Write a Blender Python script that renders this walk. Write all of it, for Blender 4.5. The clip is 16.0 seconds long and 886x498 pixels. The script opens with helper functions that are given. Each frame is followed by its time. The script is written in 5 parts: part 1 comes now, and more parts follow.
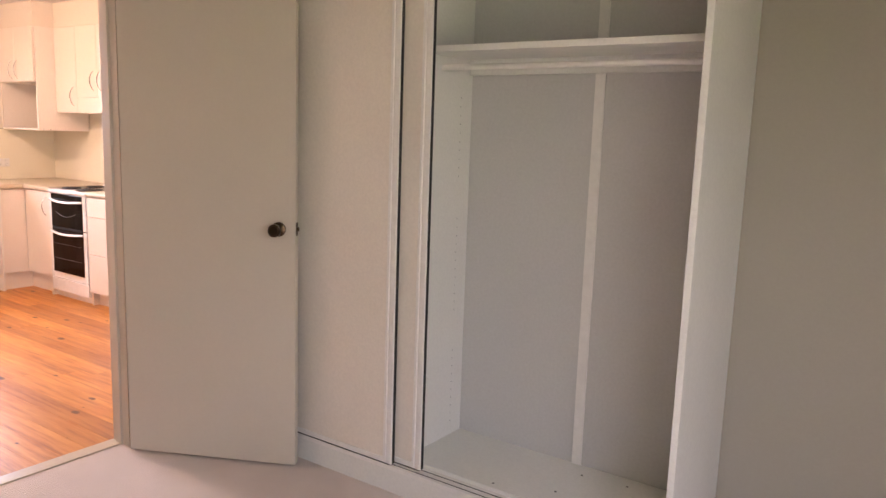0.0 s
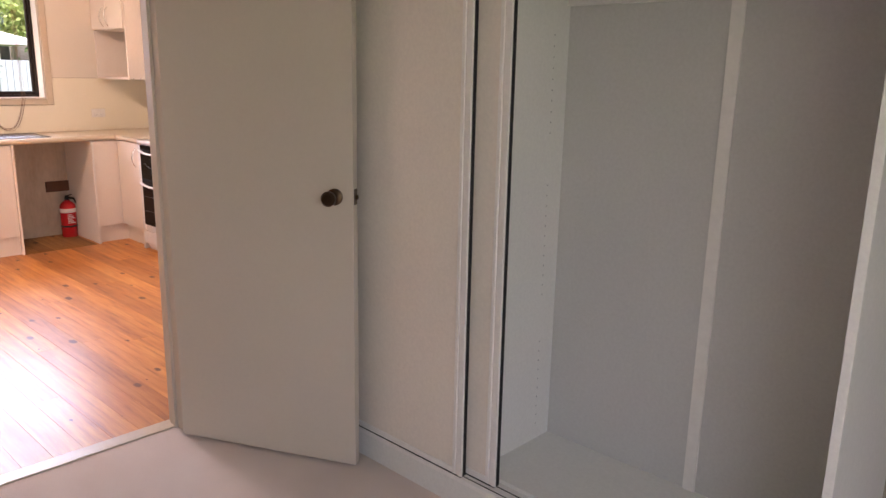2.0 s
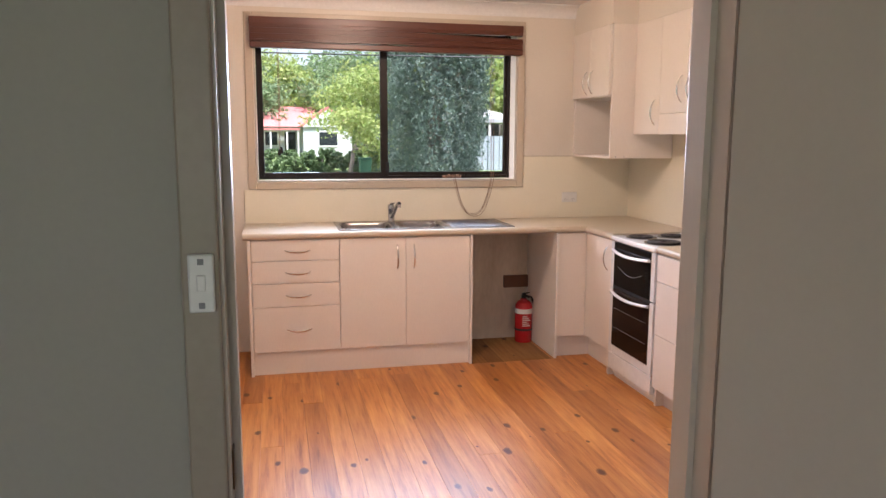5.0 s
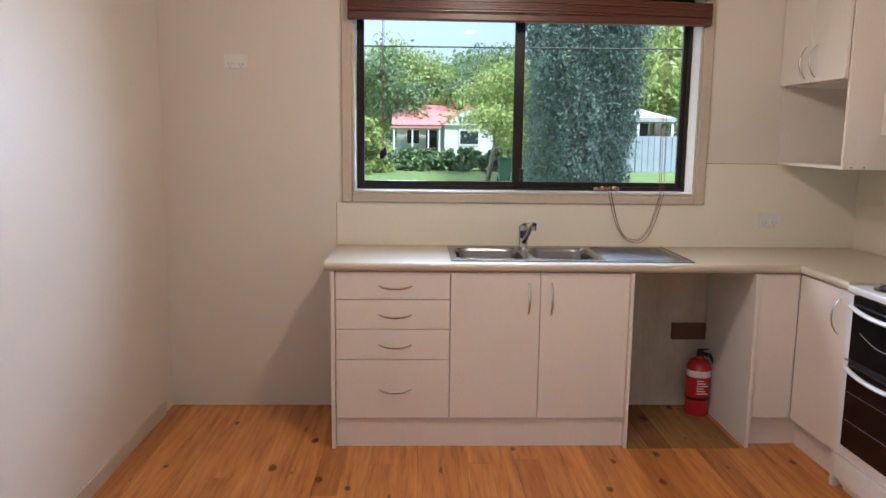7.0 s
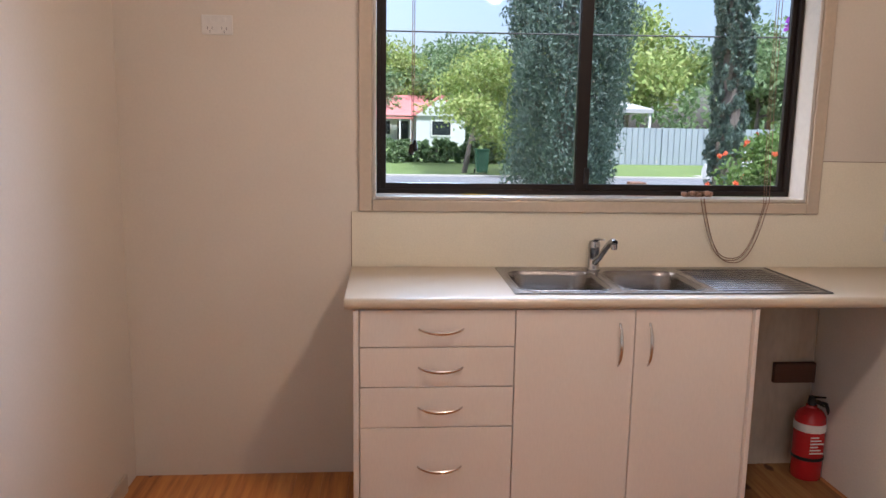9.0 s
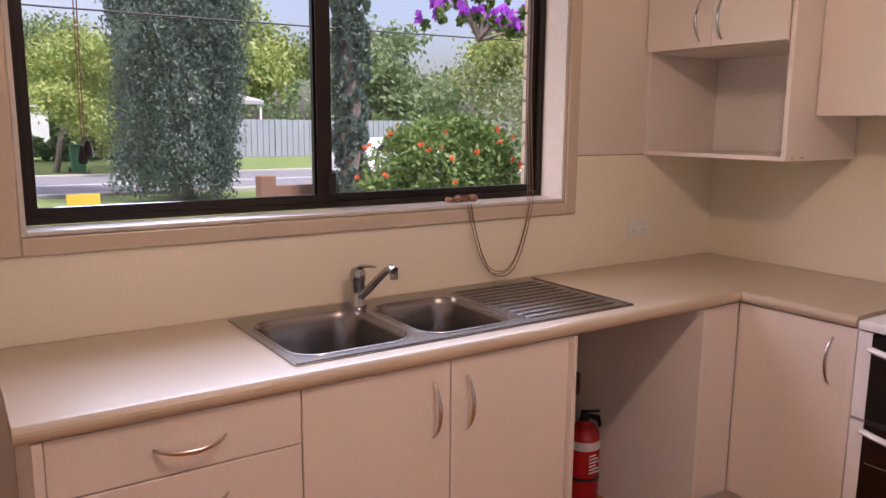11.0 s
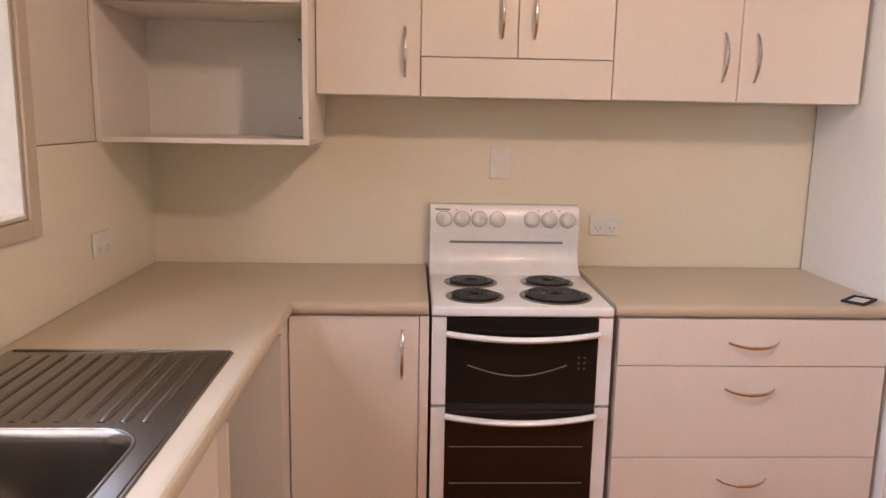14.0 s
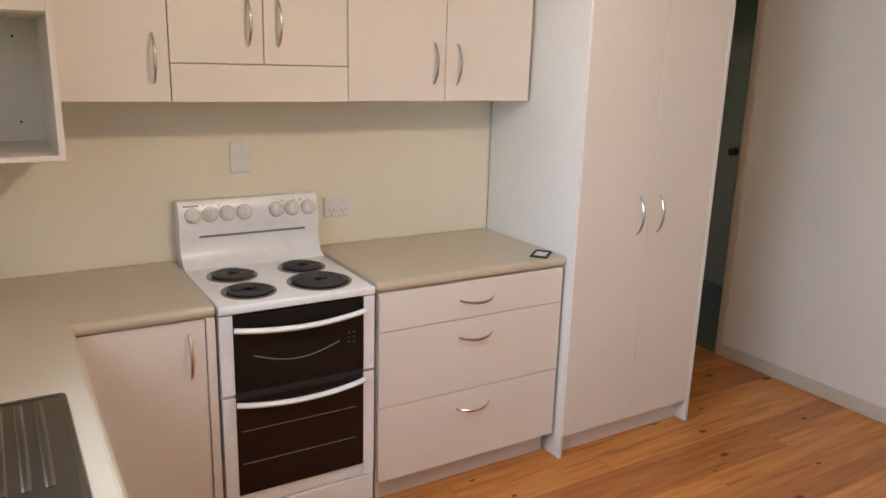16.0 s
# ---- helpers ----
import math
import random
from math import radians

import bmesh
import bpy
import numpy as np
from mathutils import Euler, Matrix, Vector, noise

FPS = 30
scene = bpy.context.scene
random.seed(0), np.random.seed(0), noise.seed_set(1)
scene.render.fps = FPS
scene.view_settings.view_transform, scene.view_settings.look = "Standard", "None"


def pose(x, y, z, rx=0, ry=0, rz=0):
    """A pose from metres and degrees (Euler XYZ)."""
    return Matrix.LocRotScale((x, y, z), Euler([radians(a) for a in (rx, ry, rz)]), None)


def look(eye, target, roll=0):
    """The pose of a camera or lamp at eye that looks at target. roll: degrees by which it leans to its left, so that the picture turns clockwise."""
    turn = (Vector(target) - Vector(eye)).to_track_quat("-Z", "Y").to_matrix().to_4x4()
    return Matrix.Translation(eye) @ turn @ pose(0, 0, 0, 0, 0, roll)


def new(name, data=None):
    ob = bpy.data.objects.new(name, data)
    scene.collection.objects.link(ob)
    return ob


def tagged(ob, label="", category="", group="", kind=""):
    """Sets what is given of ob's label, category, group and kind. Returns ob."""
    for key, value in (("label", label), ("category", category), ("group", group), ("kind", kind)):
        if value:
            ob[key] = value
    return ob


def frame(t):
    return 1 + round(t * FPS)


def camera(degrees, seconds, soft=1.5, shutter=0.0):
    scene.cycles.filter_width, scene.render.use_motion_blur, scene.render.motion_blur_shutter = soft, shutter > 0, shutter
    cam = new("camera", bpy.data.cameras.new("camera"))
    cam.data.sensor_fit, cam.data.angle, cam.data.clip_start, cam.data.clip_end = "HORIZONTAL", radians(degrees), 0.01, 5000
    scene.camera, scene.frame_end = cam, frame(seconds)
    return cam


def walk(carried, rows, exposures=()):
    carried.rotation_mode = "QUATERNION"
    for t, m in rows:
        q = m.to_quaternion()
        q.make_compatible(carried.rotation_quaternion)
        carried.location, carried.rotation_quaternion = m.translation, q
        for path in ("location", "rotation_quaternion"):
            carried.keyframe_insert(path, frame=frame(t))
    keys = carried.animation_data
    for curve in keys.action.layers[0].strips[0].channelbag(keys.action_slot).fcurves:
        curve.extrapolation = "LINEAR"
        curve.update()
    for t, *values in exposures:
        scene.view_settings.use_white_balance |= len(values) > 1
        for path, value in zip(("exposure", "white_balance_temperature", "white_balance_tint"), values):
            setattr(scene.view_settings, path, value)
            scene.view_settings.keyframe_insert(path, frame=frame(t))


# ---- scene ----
cam = camera(61.2, 16.0)
PATH = [
    (0, (7.16, -3.765, 1.453), (6.032, -2.143, 1.144), 1.9),
    (0.5, (7.168, -3.699, 1.446), (6.004, -2.152, 0.942), 1.9),
    (1, (7.119, -3.584, 1.448), (5.945, -2.077, 0.856), 1.6),
    (1.5, (7.042, -3.457, 1.472), (5.827, -1.967, 0.922), 1.5),
    (2, (6.921, -3.26, 1.47), (5.581, -1.849, 1.008), 1.1),
    (2.5, (6.781, -3.073, 1.513), (5.245, -1.857, 1.111), 0.7),
    (3, (6.523, -2.936, 1.492), (4.802, -1.983, 1.132), 0.6),
    (3.5, (6.236, -2.845, 1.503), (4.435, -2.038, 1.177), 1.0),
    (4, (5.897, -2.747, 1.494), (4.044, -2.061, 1.184), 1.4),
    (4.5, (5.576, -2.688, 1.48), (3.68, -2.128, 1.179), 0.7),
    (7, (4.006, -2.397, 1.482), (2.03, -2.328, 1.184), 0.7),
    (7.5, (3.758, -2.405, 1.491), (1.782, -2.358, 1.186), 0.5),
    (8, (3.524, -2.448, 1.465), (1.546, -2.418, 1.169), 0.5),
    (8.2, (3.427, -2.484, 1.472), (1.45, -2.462, 1.169), 0.4),
    (10.3, (2.485, -2.924, 1.469), (0.655, -2.18, 1.156), 0.7),
    (10.5, (2.389, -2.919, 1.449), (0.606, -2.067, 1.144), 0.2),
    (11, (2.145, -2.895, 1.471), (0.506, -1.797, 1.141), 0.5),
    (11.5, (1.941, -2.882, 1.454), (0.48, -1.558, 1.116), 0.5),
    (12, (1.705, -2.916, 1.456), (0.484, -1.369, 1.118), 0.7),
    (12.5, (1.477, -2.877, 1.427), (0.512, -1.157, 1.093), 0.7),
    (13, (1.265, -2.838, 1.442), (0.586, -0.987, 1.108), 0.9),
    (13.5, (1.078, -2.797, 1.433), (0.758, -0.851, 1.098), 1.0),
    (14, (0.946, -2.754, 1.445), (1.03, -0.786, 1.097), 1.1),
    (14.5, (0.826, -2.746, 1.48), (1.3, -0.835, 1.125), 1.4),
    (15, (0.641, -2.835, 1.532), (1.424, -1.03, 1.176), 1.7),
    (15.5, (0.512, -2.862, 1.643), (1.455, -1.143, 1.251), 1.7),
    (16, (0.447, -2.866, 1.667), (1.457, -1.211, 1.177), 1.7),
]
EXPOSURES = [(0, 2.35, 7000, 38), (1, 2.15, 6700, 34), (2, 1.95, 6600, 35), (3, 1.8, 6500, 33), (4.7, 1.6, 6100, 26), (6.8, 1.15, 5400, 15), (8.2, 1.15, 5300, 13), (10.3, 0.85, 6300, 38), (12.5, 0.9, 6300, 37), (13.5, 1.05, 6400, 33), (14.5, 1.15, 6200, 23), (16, 1.15, 5800, 13)]
walk(cam, [(t, look(eye, target, roll)) for t, eye, target, roll in PATH], EXPOSURES)

# ---- world, sun, lamps ----
SUN_EL, SUN_ROT = 48.0, 200.0
world = bpy.data.worlds.new("world")
scene.world = world
world.use_nodes = True
wn = world.node_tree.nodes
sky = wn.new("ShaderNodeTexSky")
sky.sky_type = "NISHITA"
sky.sun_disc = False
sky.sun_elevation, sky.sun_rotation = radians(SUN_EL), radians(SUN_ROT)
sky.dust_density, sky.air_density = 4.0, 1.0
wn["Background"].inputs[1].default_value = 0.15
world.node_tree.links.new(sky.outputs[0], wn["Background"].inputs[0])


def lamp(name, kind, m, energy, color, **size):
    data = bpy.data.lights.new(name, kind)
    data.energy, data.color = energy, color
    if "angle" in size:
        data.angle = size["angle"]
    if "radius" in size:
        data.shadow_soft_size = size["radius"]
    if "wide" in size:
        data.shape, data.size, data.size_y, data.spread = "RECTANGLE", size["wide"], size["tall"], radians(size["spread"])
    ob = new(name, data)
    ob.matrix_world = m
    return ob


lamp("sun", "SUN", look((0, 0, 0), (-0.55, -0.35, -1.0)), 4.8, (1.0, 0.95, 0.88), angle=radians(12))
lamp("kitchen_window_daylight", "AREA", look((0.080, -1.82, 1.62), (3.0, -2.50, 1.00)), 12.5, (0.72, 0.87, 1.0), wide=1.72, tall=0.80, spread=112)
lamp("bedroom_window_daylight", "AREA", look((8.05, -3.5, 1.45), (6.4, -3.0, 0.0)), 4.5, (0.88, 1.0, 0.95), wide=1.8, tall=1.2, spread=130)
lamp("ceiling_lamp_bulb", "POINT", pose(1.62, -2.00, 2.33), 20.0, (1.0, 0.74, 0.49), radius=0.07)


# ---- materials ----
def nodes_of(name, rough=0.5, metal=0.0):
    m = bpy.data.materials.new(name)
    m.use_nodes = True
    b = m.node_tree.nodes["Principled BSDF"]
    b.inputs["Roughness"].default_value = rough
    b.inputs["Metallic"].default_value = metal
    return m, m.node_tree.nodes, m.node_tree.links, b


def coords(nodes, links, scale=(1, 1, 1), world_space=True):
    if world_space:
        src = nodes.new("ShaderNodeNewGeometry").outputs["Position"]
    else:
        src = nodes.new("ShaderNodeTexCoord").outputs["Object"]
    mp = nodes.new("ShaderNodeMapping")
    mp.inputs["Scale"].default_value = scale
    links.new(src, mp.inputs["Vector"])
    return mp.outputs[0]


def tex_noise(nodes, links, vec, scale, detail=4.0, rough=0.6):
    n = nodes.new("ShaderNodeTexNoise")
    n.inputs["Scale"].default_value, n.inputs["Detail"].default_value, n.inputs["Roughness"].default_value = scale, detail, rough
    links.new(vec, n.inputs["Vector"])
    return n.outputs["Fac"]


def ramp(nodes, links, fac, stops):
    r = nodes.new("ShaderNodeValToRGB")
    for i, (p, c) in enumerate(stops):
        e = r.color_ramp.elements[i] if i < 2 else r.color_ramp.elements.new(p)
        e.position, e.color = p, (*c, 1.0) if len(c) == 3 else c
    links.new(fac, r.inputs[0])
    return r.outputs[0]


def mixed(nodes, links, fac, a, b, mode="MIX"):
    x = nodes.new("ShaderNodeMix")
    x.data_type, x.blend_type = "RGBA", mode
    for sock, v in ((x.inputs[0], fac), (x.inputs[6], a), (x.inputs[7], b)):
        if isinstance(v, (int, float)):
            sock.default_value = v
        elif isinstance(v, tuple):
            sock.default_value = (*v, 1.0)
        else:
            links.new(v, sock)
    return x.outputs[2]


def bumped(nodes, links, bsdf, height, strength, distance=0.01):
    b = nodes.new("ShaderNodeBump")
    b.inputs["Strength"].default_value, b.inputs["Distance"].default_value = strength, distance
    links.new(height, b.inputs["Height"])
    links.new(b.outputs[0], bsdf.inputs["Normal"])


def surf(name, color, dark=None, rough=0.5, metal=0.0, big=1.5, fine=60.0, bump=0.15, dist=0.002, stretch=(1, 1, 1), coat=0.0, fine_amount=0.35):
    """A surface with slow stains and fine grain."""
    m, n, l, b = nodes_of(name, rough, metal)
    dark = dark or tuple(c * 0.86 for c in color)
    v = coords(n, l, stretch)
    f1, f2 = tex_noise(n, l, v, big), tex_noise(n, l, v, fine, 3.0)
    c1 = ramp(n, l, f1, [(0.3, dark), (0.7, color)])
    grain = ramp(n, l, f2, [(0.25, tuple(c * 0.8 for c in color)), (0.75, tuple(min(1, c * 1.08) for c in color))])
    l.new(mixed(n, l, fine_amount, c1, grain), b.inputs["Base Color"])
    rr = n.new("ShaderNodeMapRange")
    rr.inputs["To Min"].default_value, rr.inputs["To Max"].default_value = rough * 0.85, min(1.0, rough * 1.15)
    l.new(f1, rr.inputs["Value"])
    l.new(rr.outputs[0], b.inputs["Roughness"])
    b.inputs["Coat Weight"].default_value = coat
    bumped(n, l, b, f2, bump, dist)
    return m


def floor_wood(name, tint=(1, 1, 1), rough=0.28):
    m, n, l, b = nodes_of(name, rough)
    info = n.new("ShaderNodeObjectInfo")
    base = n.new("ShaderNodeNewGeometry").outputs["Position"]
    off = n.new("ShaderNodeVectorMath")
    off.operation = "MULTIPLY_ADD"
    comb = n.new("ShaderNodeCombineXYZ")
    for i in range(3):
        l.new(info.outputs["Random"], comb.inputs[i])
    l.new(comb.outputs[0], off.inputs[0])
    off.inputs[1].default_value = (37.0, 0.0, 11.0)
    l.new(base, off.inputs[2])
    mp = n.new("ShaderNodeMapping")
    mp.inputs["Scale"].default_value = (1.1, 16.0, 1.0)
    l.new(off.outputs[0], mp.inputs[0])
    grain = tex_noise(n, l, mp.outputs[0], 2.2, 6.0, 0.62)
    mp2 = n.new("ShaderNodeMapping")
    mp2.inputs["Scale"].default_value = (3.0, 90.0, 1.0)
    l.new(off.outputs[0], mp2.inputs[0])
    fibre = tex_noise(n, l, mp2.outputs[0], 2.0, 3.0)
    t = lambda c: tuple(a * k for a, k in zip(c, tint))
    wood = ramp(n, l, grain, [(0.28, t((0.24, 0.070, 0.013))), (0.45, t((0.53, 0.20, 0.043))), (0.68, t((0.71, 0.335, 0.085)))])
    each = ramp(n, l, info.outputs["Random"], [(0.0, (0.62, 0.52, 0.44)), (0.32, (0.93, 0.9, 0.86)), (1.0, (1.05, 1.05, 1.05))])
    wood = mixed(n, l, 1.0, wood, each, "MULTIPLY")
    wood = mixed(n, l, 0.22, wood, ramp(n, l, fibre, [(0.3, t((0.30, 0.09, 0.02))), (0.7, t((0.62, 0.28, 0.09)))]))
    vo = n.new("ShaderNodeTexVoronoi")
    vo.voronoi_dimensions = "2D"
    mp3 = n.new("ShaderNodeMapping")
    mp3.inputs["Scale"].default_value = (2.3, 4.2, 1.0)
    l.new(off.outputs[0], mp3.inputs[0])
    wob = n.new("ShaderNodeTexNoise")
    wob.inputs["Scale"].default_value = 9.0
    l.new(mp3.outputs[0], wob.inputs[0])
    add = n.new("ShaderNodeVectorMath")
    add.operation = "MULTIPLY_ADD"
    l.new(wob.outputs["Color"], add.inputs[0])
    add.inputs[1].default_value = (0.06, 0.06, 0.0)
    l.new(mp3.outputs[0], add.inputs[2])
    l.new(add.outputs[0], vo.inputs["Vector"])
    vo.inputs["Scale"].default_value = 1.0
    size = n.new("ShaderNodeMath")
    size.operation = "MULTIPLY_ADD"
    sep = n.new("ShaderNodeSeparateColor")
    l.new(vo.outputs["Color"], sep.inputs[0])
    l.new(sep.outputs[0], size.inputs[0])
    size.inputs[1].default_value, size.inputs[2].default_value = 0.115, -0.022
    less = n.new("ShaderNodeMath")
    less.operation = "DIVIDE"
    l.new(vo.outputs["Distance"], less.inputs[0])
    l.new(size.outputs[0], less.inputs[1])
    knot = ramp(n, l, less.outputs[0], [(0.55, (1, 1, 1)), (0.95, (0.5, 0.5, 0.5)), (2.6, (0, 0, 0))])
    pos = n.new("ShaderNodeMath")
    pos.operation = "GREATER_THAN"
    l.new(size.outputs[0], pos.inputs[0])
    pos.inputs[1].default_value = 0.012
    kf = mixed(n, l, 1.0, knot, pos.outputs[0], "MULTIPLY")
    bw = n.new("ShaderNodeRGBToBW")
    l.new(kf, bw.inputs[0])
    wood = mixed(n, l, bw.outputs[0], wood, t((0.10, 0.026, 0.005)))
    l.new(wood, b.inputs["Base Color"])
    wear = tex_noise(n, l, coords(n, l), 2.0)
    rr = n.new("ShaderNodeMapRange")
    rr.inputs["To Min"].default_value, rr.inputs["To Max"].default_value = rough * 0.7, rough * 1.6
    l.new(wear, rr.inputs["Value"])
    l.new(rr.outputs[0], b.inputs["Roughness"])
    bumped(n, l, b, fibre, 0.12, 0.001)
    return m


def foliage(name, a, b_, c):
    m, n, l, b = nodes_of(name, 0.6)
    geo = n.new("ShaderNodeNewGeometry")
    col = ramp(n, l, geo.outputs["Random Per Island"], [(0.0, a), (0.55, b_), (1.0, c)])
    f = tex_noise(n, l, coords(n, l), 0.9)
    col = mixed(n, l, 0.35, col, ramp(n, l, f, [(0.3, a), (0.7, c)]))
    l.new(col, b.inputs["Base Color"])
    tr = n.new("ShaderNodeBsdfTranslucent")
    l.new(col, tr.inputs[0])
    mx = n.new("ShaderNodeMixShader")
    mx.inputs[0].default_value = 0.35
    l.new(b.outputs[0], mx.inputs[1])
    l.new(tr.outputs[0], mx.inputs[2])
    l.new(mx.outputs[0], n["Material Output"].inputs[0])
    return m


def clear_glass(name):
    m, n, l, b = nodes_of(name, 0.02)
    tr, gl, mx, lw, pw, ma = (n.new("ShaderNode" + k) for k in ("BsdfTransparent", "BsdfGlossy", "MixShader", "LayerWeight", "Math", "Math"))
    gl.inputs["Roughness"].default_value = 0.02
    tr.inputs[0].default_value = (0.93, 0.96, 0.95, 1)
    pw.operation, ma.operation = "POWER", "MULTIPLY_ADD"
    pw.inputs[1].default_value, ma.inputs[1].default_value, ma.inputs[2].default_value = 5.0, 0.5, 0.02
    l.new(lw.outputs["Facing"], pw.inputs[0])
    l.new(pw.outputs[0], ma.inputs[0])
    l.new(ma.outputs[0], mx.inputs[0])
    l.new(tr.outputs[0], mx.inputs[1])
    l.new(gl.outputs[0], mx.inputs[2])
    l.new(mx.outputs[0], n["Material Output"].inputs[0])
    return m


def brushed(name, color, rough, stretch):
    m, n, l, b = nodes_of(name, rough, 1.0)
    f = tex_noise(n, l, coords(n, l, stretch), 30.0, 3.0)
    l.new(ramp(n, l, f, [(0.3, tuple(c * 0.95 for c in color)), (0.7, color)]), b.inputs["Base Color"])
    rr = n.new("ShaderNodeMapRange")
    rr.inputs["To Min"].default_value, rr.inputs["To Max"].default_value = rough * 0.95, rough * 1.06
    l.new(f, rr.inputs["Value"])
    l.new(rr.outputs[0], b.inputs["Roughness"])
    return m


def glowing(name, color, strength):
    m, n, l, b = nodes_of(name, 0.4)
    b.inputs["Base Color"].default_value = (0.8, 0.8, 0.78, 1)
    b.inputs["Emission Color"].default_value = (*color, 1)
    b.inputs["Emission Strength"].default_value = strength
    return m


M_WALL = surf("kitchen_wall_paint", (0.72, 0.67, 0.58), (0.68, 0.62, 0.53), 0.45, big=0.9, fine=90, bump=0.07, fine_amount=0.18)
# beige paint darkened to carry the dimness of the bedroom walls
M_BEDWALL_DIM = surf("dimmed_bedroom_wall_paint", (0.35, 0.33, 0.28), (0.32, 0.30, 0.25), 0.55, big=0.8, fine=80, bump=0.06, fine_amount=0.14)
M_CEIL = surf("ceiling_paint", (0.80, 0.79, 0.76), None, 0.7, big=0.8, fine=50, bump=0.1)
# green-grey of the hall, its low light put into the colour
M_HALLDIM = surf("dimmed_hall_wall_and_door", (0.42, 0.41, 0.31), None, 0.6)
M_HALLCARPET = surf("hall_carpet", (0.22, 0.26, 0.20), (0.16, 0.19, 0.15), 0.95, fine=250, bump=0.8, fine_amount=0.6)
M_SPLASH = surf("cream_splashback_laminate", (0.80, 0.75, 0.61), (0.77, 0.72, 0.57), 0.32, fine=140, bump=0.05)
M_LAM = surf("off_white_cabinet_laminate", (0.78, 0.72, 0.65), (0.75, 0.69, 0.62), 0.38, big=1.2, fine=160, bump=0.05, stretch=(1, 1, 0.25), fine_amount=0.2)
M_WHITELAM = surf("white_melamine_carcass", (0.80, 0.78, 0.73), (0.76, 0.74, 0.69), 0.4, fine=120, bump=0.05)
M_TOP = surf("sand_speckled_worktop_laminate", (0.56, 0.48, 0.36), (0.51, 0.43, 0.31), 0.33, big=3, fine=260, bump=0.04, fine_amount=0.55)
M_STEEL = brushed("brushed_stainless_steel", (0.29, 0.275, 0.26), 0.26, (0.12, 0.12, 0.12))
M_CHROME = brushed("polished_chrome", (0.46, 0.46, 0.46), 0.10, (1, 1, 1))
M_NICKEL = brushed("satin_nickel", (0.62, 0.60, 0.57), 0.25, (1, 1, 4))
M_ENAMEL = surf("white_stove_enamel", (0.86, 0.88, 0.89), (0.83, 0.85, 0.86), 0.26, fine=20, bump=0.02, coat=0.4)
M_WHITEPLASTIC = surf("white_plastic", (0.80, 0.79, 0.75), None, 0.3, fine=40, bump=0.02)
M_BLACKGLASS = surf("black_oven_glass", (0.010, 0.009, 0.008), (0.006, 0.005, 0.005), 0.06, fine=8, bump=0.0, coat=0.3)
M_BROWNGLASS = surf("brown_tinted_oven_glass", (0.022, 0.011, 0.007), (0.014, 0.007, 0.005), 0.08, fine=8, bump=0.0, coat=0.3)
for gm in (M_BLACKGLASS, M_BROWNGLASS):
    gm.node_tree.nodes["Principled BSDF"].inputs["Specular IOR Level"].default_value = 0.22
    gm.node_tree.nodes["Principled BSDF"].inputs["Coat Weight"].default_value = 0.0
M_COIL = surf("black_heating_coil", (0.018, 0.017, 0.017), None, 0.5, fine=100, bump=0.2)
M_BLACK = surf("black_rubber_gap", (0.012, 0.012, 0.012), None, 0.7)
M_GREY = surf("grey_print", (0.25, 0.25, 0.25), None, 0.5)
M_ALU = surf("dark_brown_aluminium", (0.022, 0.016, 0.013), (0.014, 0.010, 0.009), 0.35, fine=60, bump=0.04)
M_ALU.node_tree.nodes["Principled BSDF"].inputs["Specular IOR Level"].default_value = 0.25
M_ARCH = surf("taupe_gloss_trim_paint", (0.56, 0.48, 0.37), (0.51, 0.43, 0.33), 0.35, fine=50, bump=0.06)
M_REVEAL = surf("white_window_reveal_paint", (0.62, 0.60, 0.54), (0.53, 0.49, 0.42), 0.4, fine=40)
M_BLIND = surf("red_brown_timber_slat", (0.115, 0.034, 0.015), (0.07, 0.021, 0.010), 0.35, big=4, fine=40, stretch=(8, 1, 8), bump=0.1)
M_CORD = surf("brown_blind_cord", (0.24, 0.14, 0.09), None, 0.8)
M_DOOR = surf("off_white_gloss_door_paint", (0.56, 0.50, 0.42), (0.52, 0.465, 0.385), 0.38, big=1.1, fine=70, bump=0.04, fine_amount=0.12)
# trim taupe of M_ARCH darkened, shade of the dim bedroom side in the colour
M_DIMTRIM = surf("taupe_trim_darkened_as_shade", (0.33, 0.275, 0.21), (0.29, 0.24, 0.18), 0.4, fine=50, bump=0.06)
# brown for the splashback joint, its shadow line put into the colour
M_JOINTSHADE = surf("brown_joint_shadow", (0.20, 0.13, 0.08), None, 0.7)
M_TWIG = surf("pale_grey_twigs", (0.34, 0.30, 0.26), (0.22, 0.19, 0.16), 0.9, big=3, fine=25, bump=0.4, dist=0.01)
M_BRONZE = brushed("antique_bronze", (0.10, 0.065, 0.04), 0.35, (1, 1, 1))
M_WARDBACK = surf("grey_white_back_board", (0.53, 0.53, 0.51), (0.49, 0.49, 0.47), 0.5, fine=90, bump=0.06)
M_WARDROBE = surf("white_wardrobe_board", (0.71, 0.71, 0.67), (0.66, 0.66, 0.62), 0.42, fine=90, bump=0.06)
M_VINYL = surf("pale_sliding_door_vinyl", (0.74, 0.68, 0.60), (0.70, 0.64, 0.56), 0.4, fine=90, bump=0.06)
M_WFRAME = surf("white_enamel_door_frame", (0.78, 0.76, 0.72), None, 0.3, fine=40)
M_CARPET = surf("beige_pink_carpet", (0.76, 0.66, 0.60), (0.54, 0.45, 0.41), 0.95, big=1.7, fine=300, bump=0.9, dist=0.004, fine_amount=0.5)
M_FLOOR = floor_wood("varnished_pine_boards", (1, 1, 1), 0.31)
M_FLOOR.node_tree.nodes["Principled BSDF"].inputs["Specular IOR Level"].default_value = 0.38
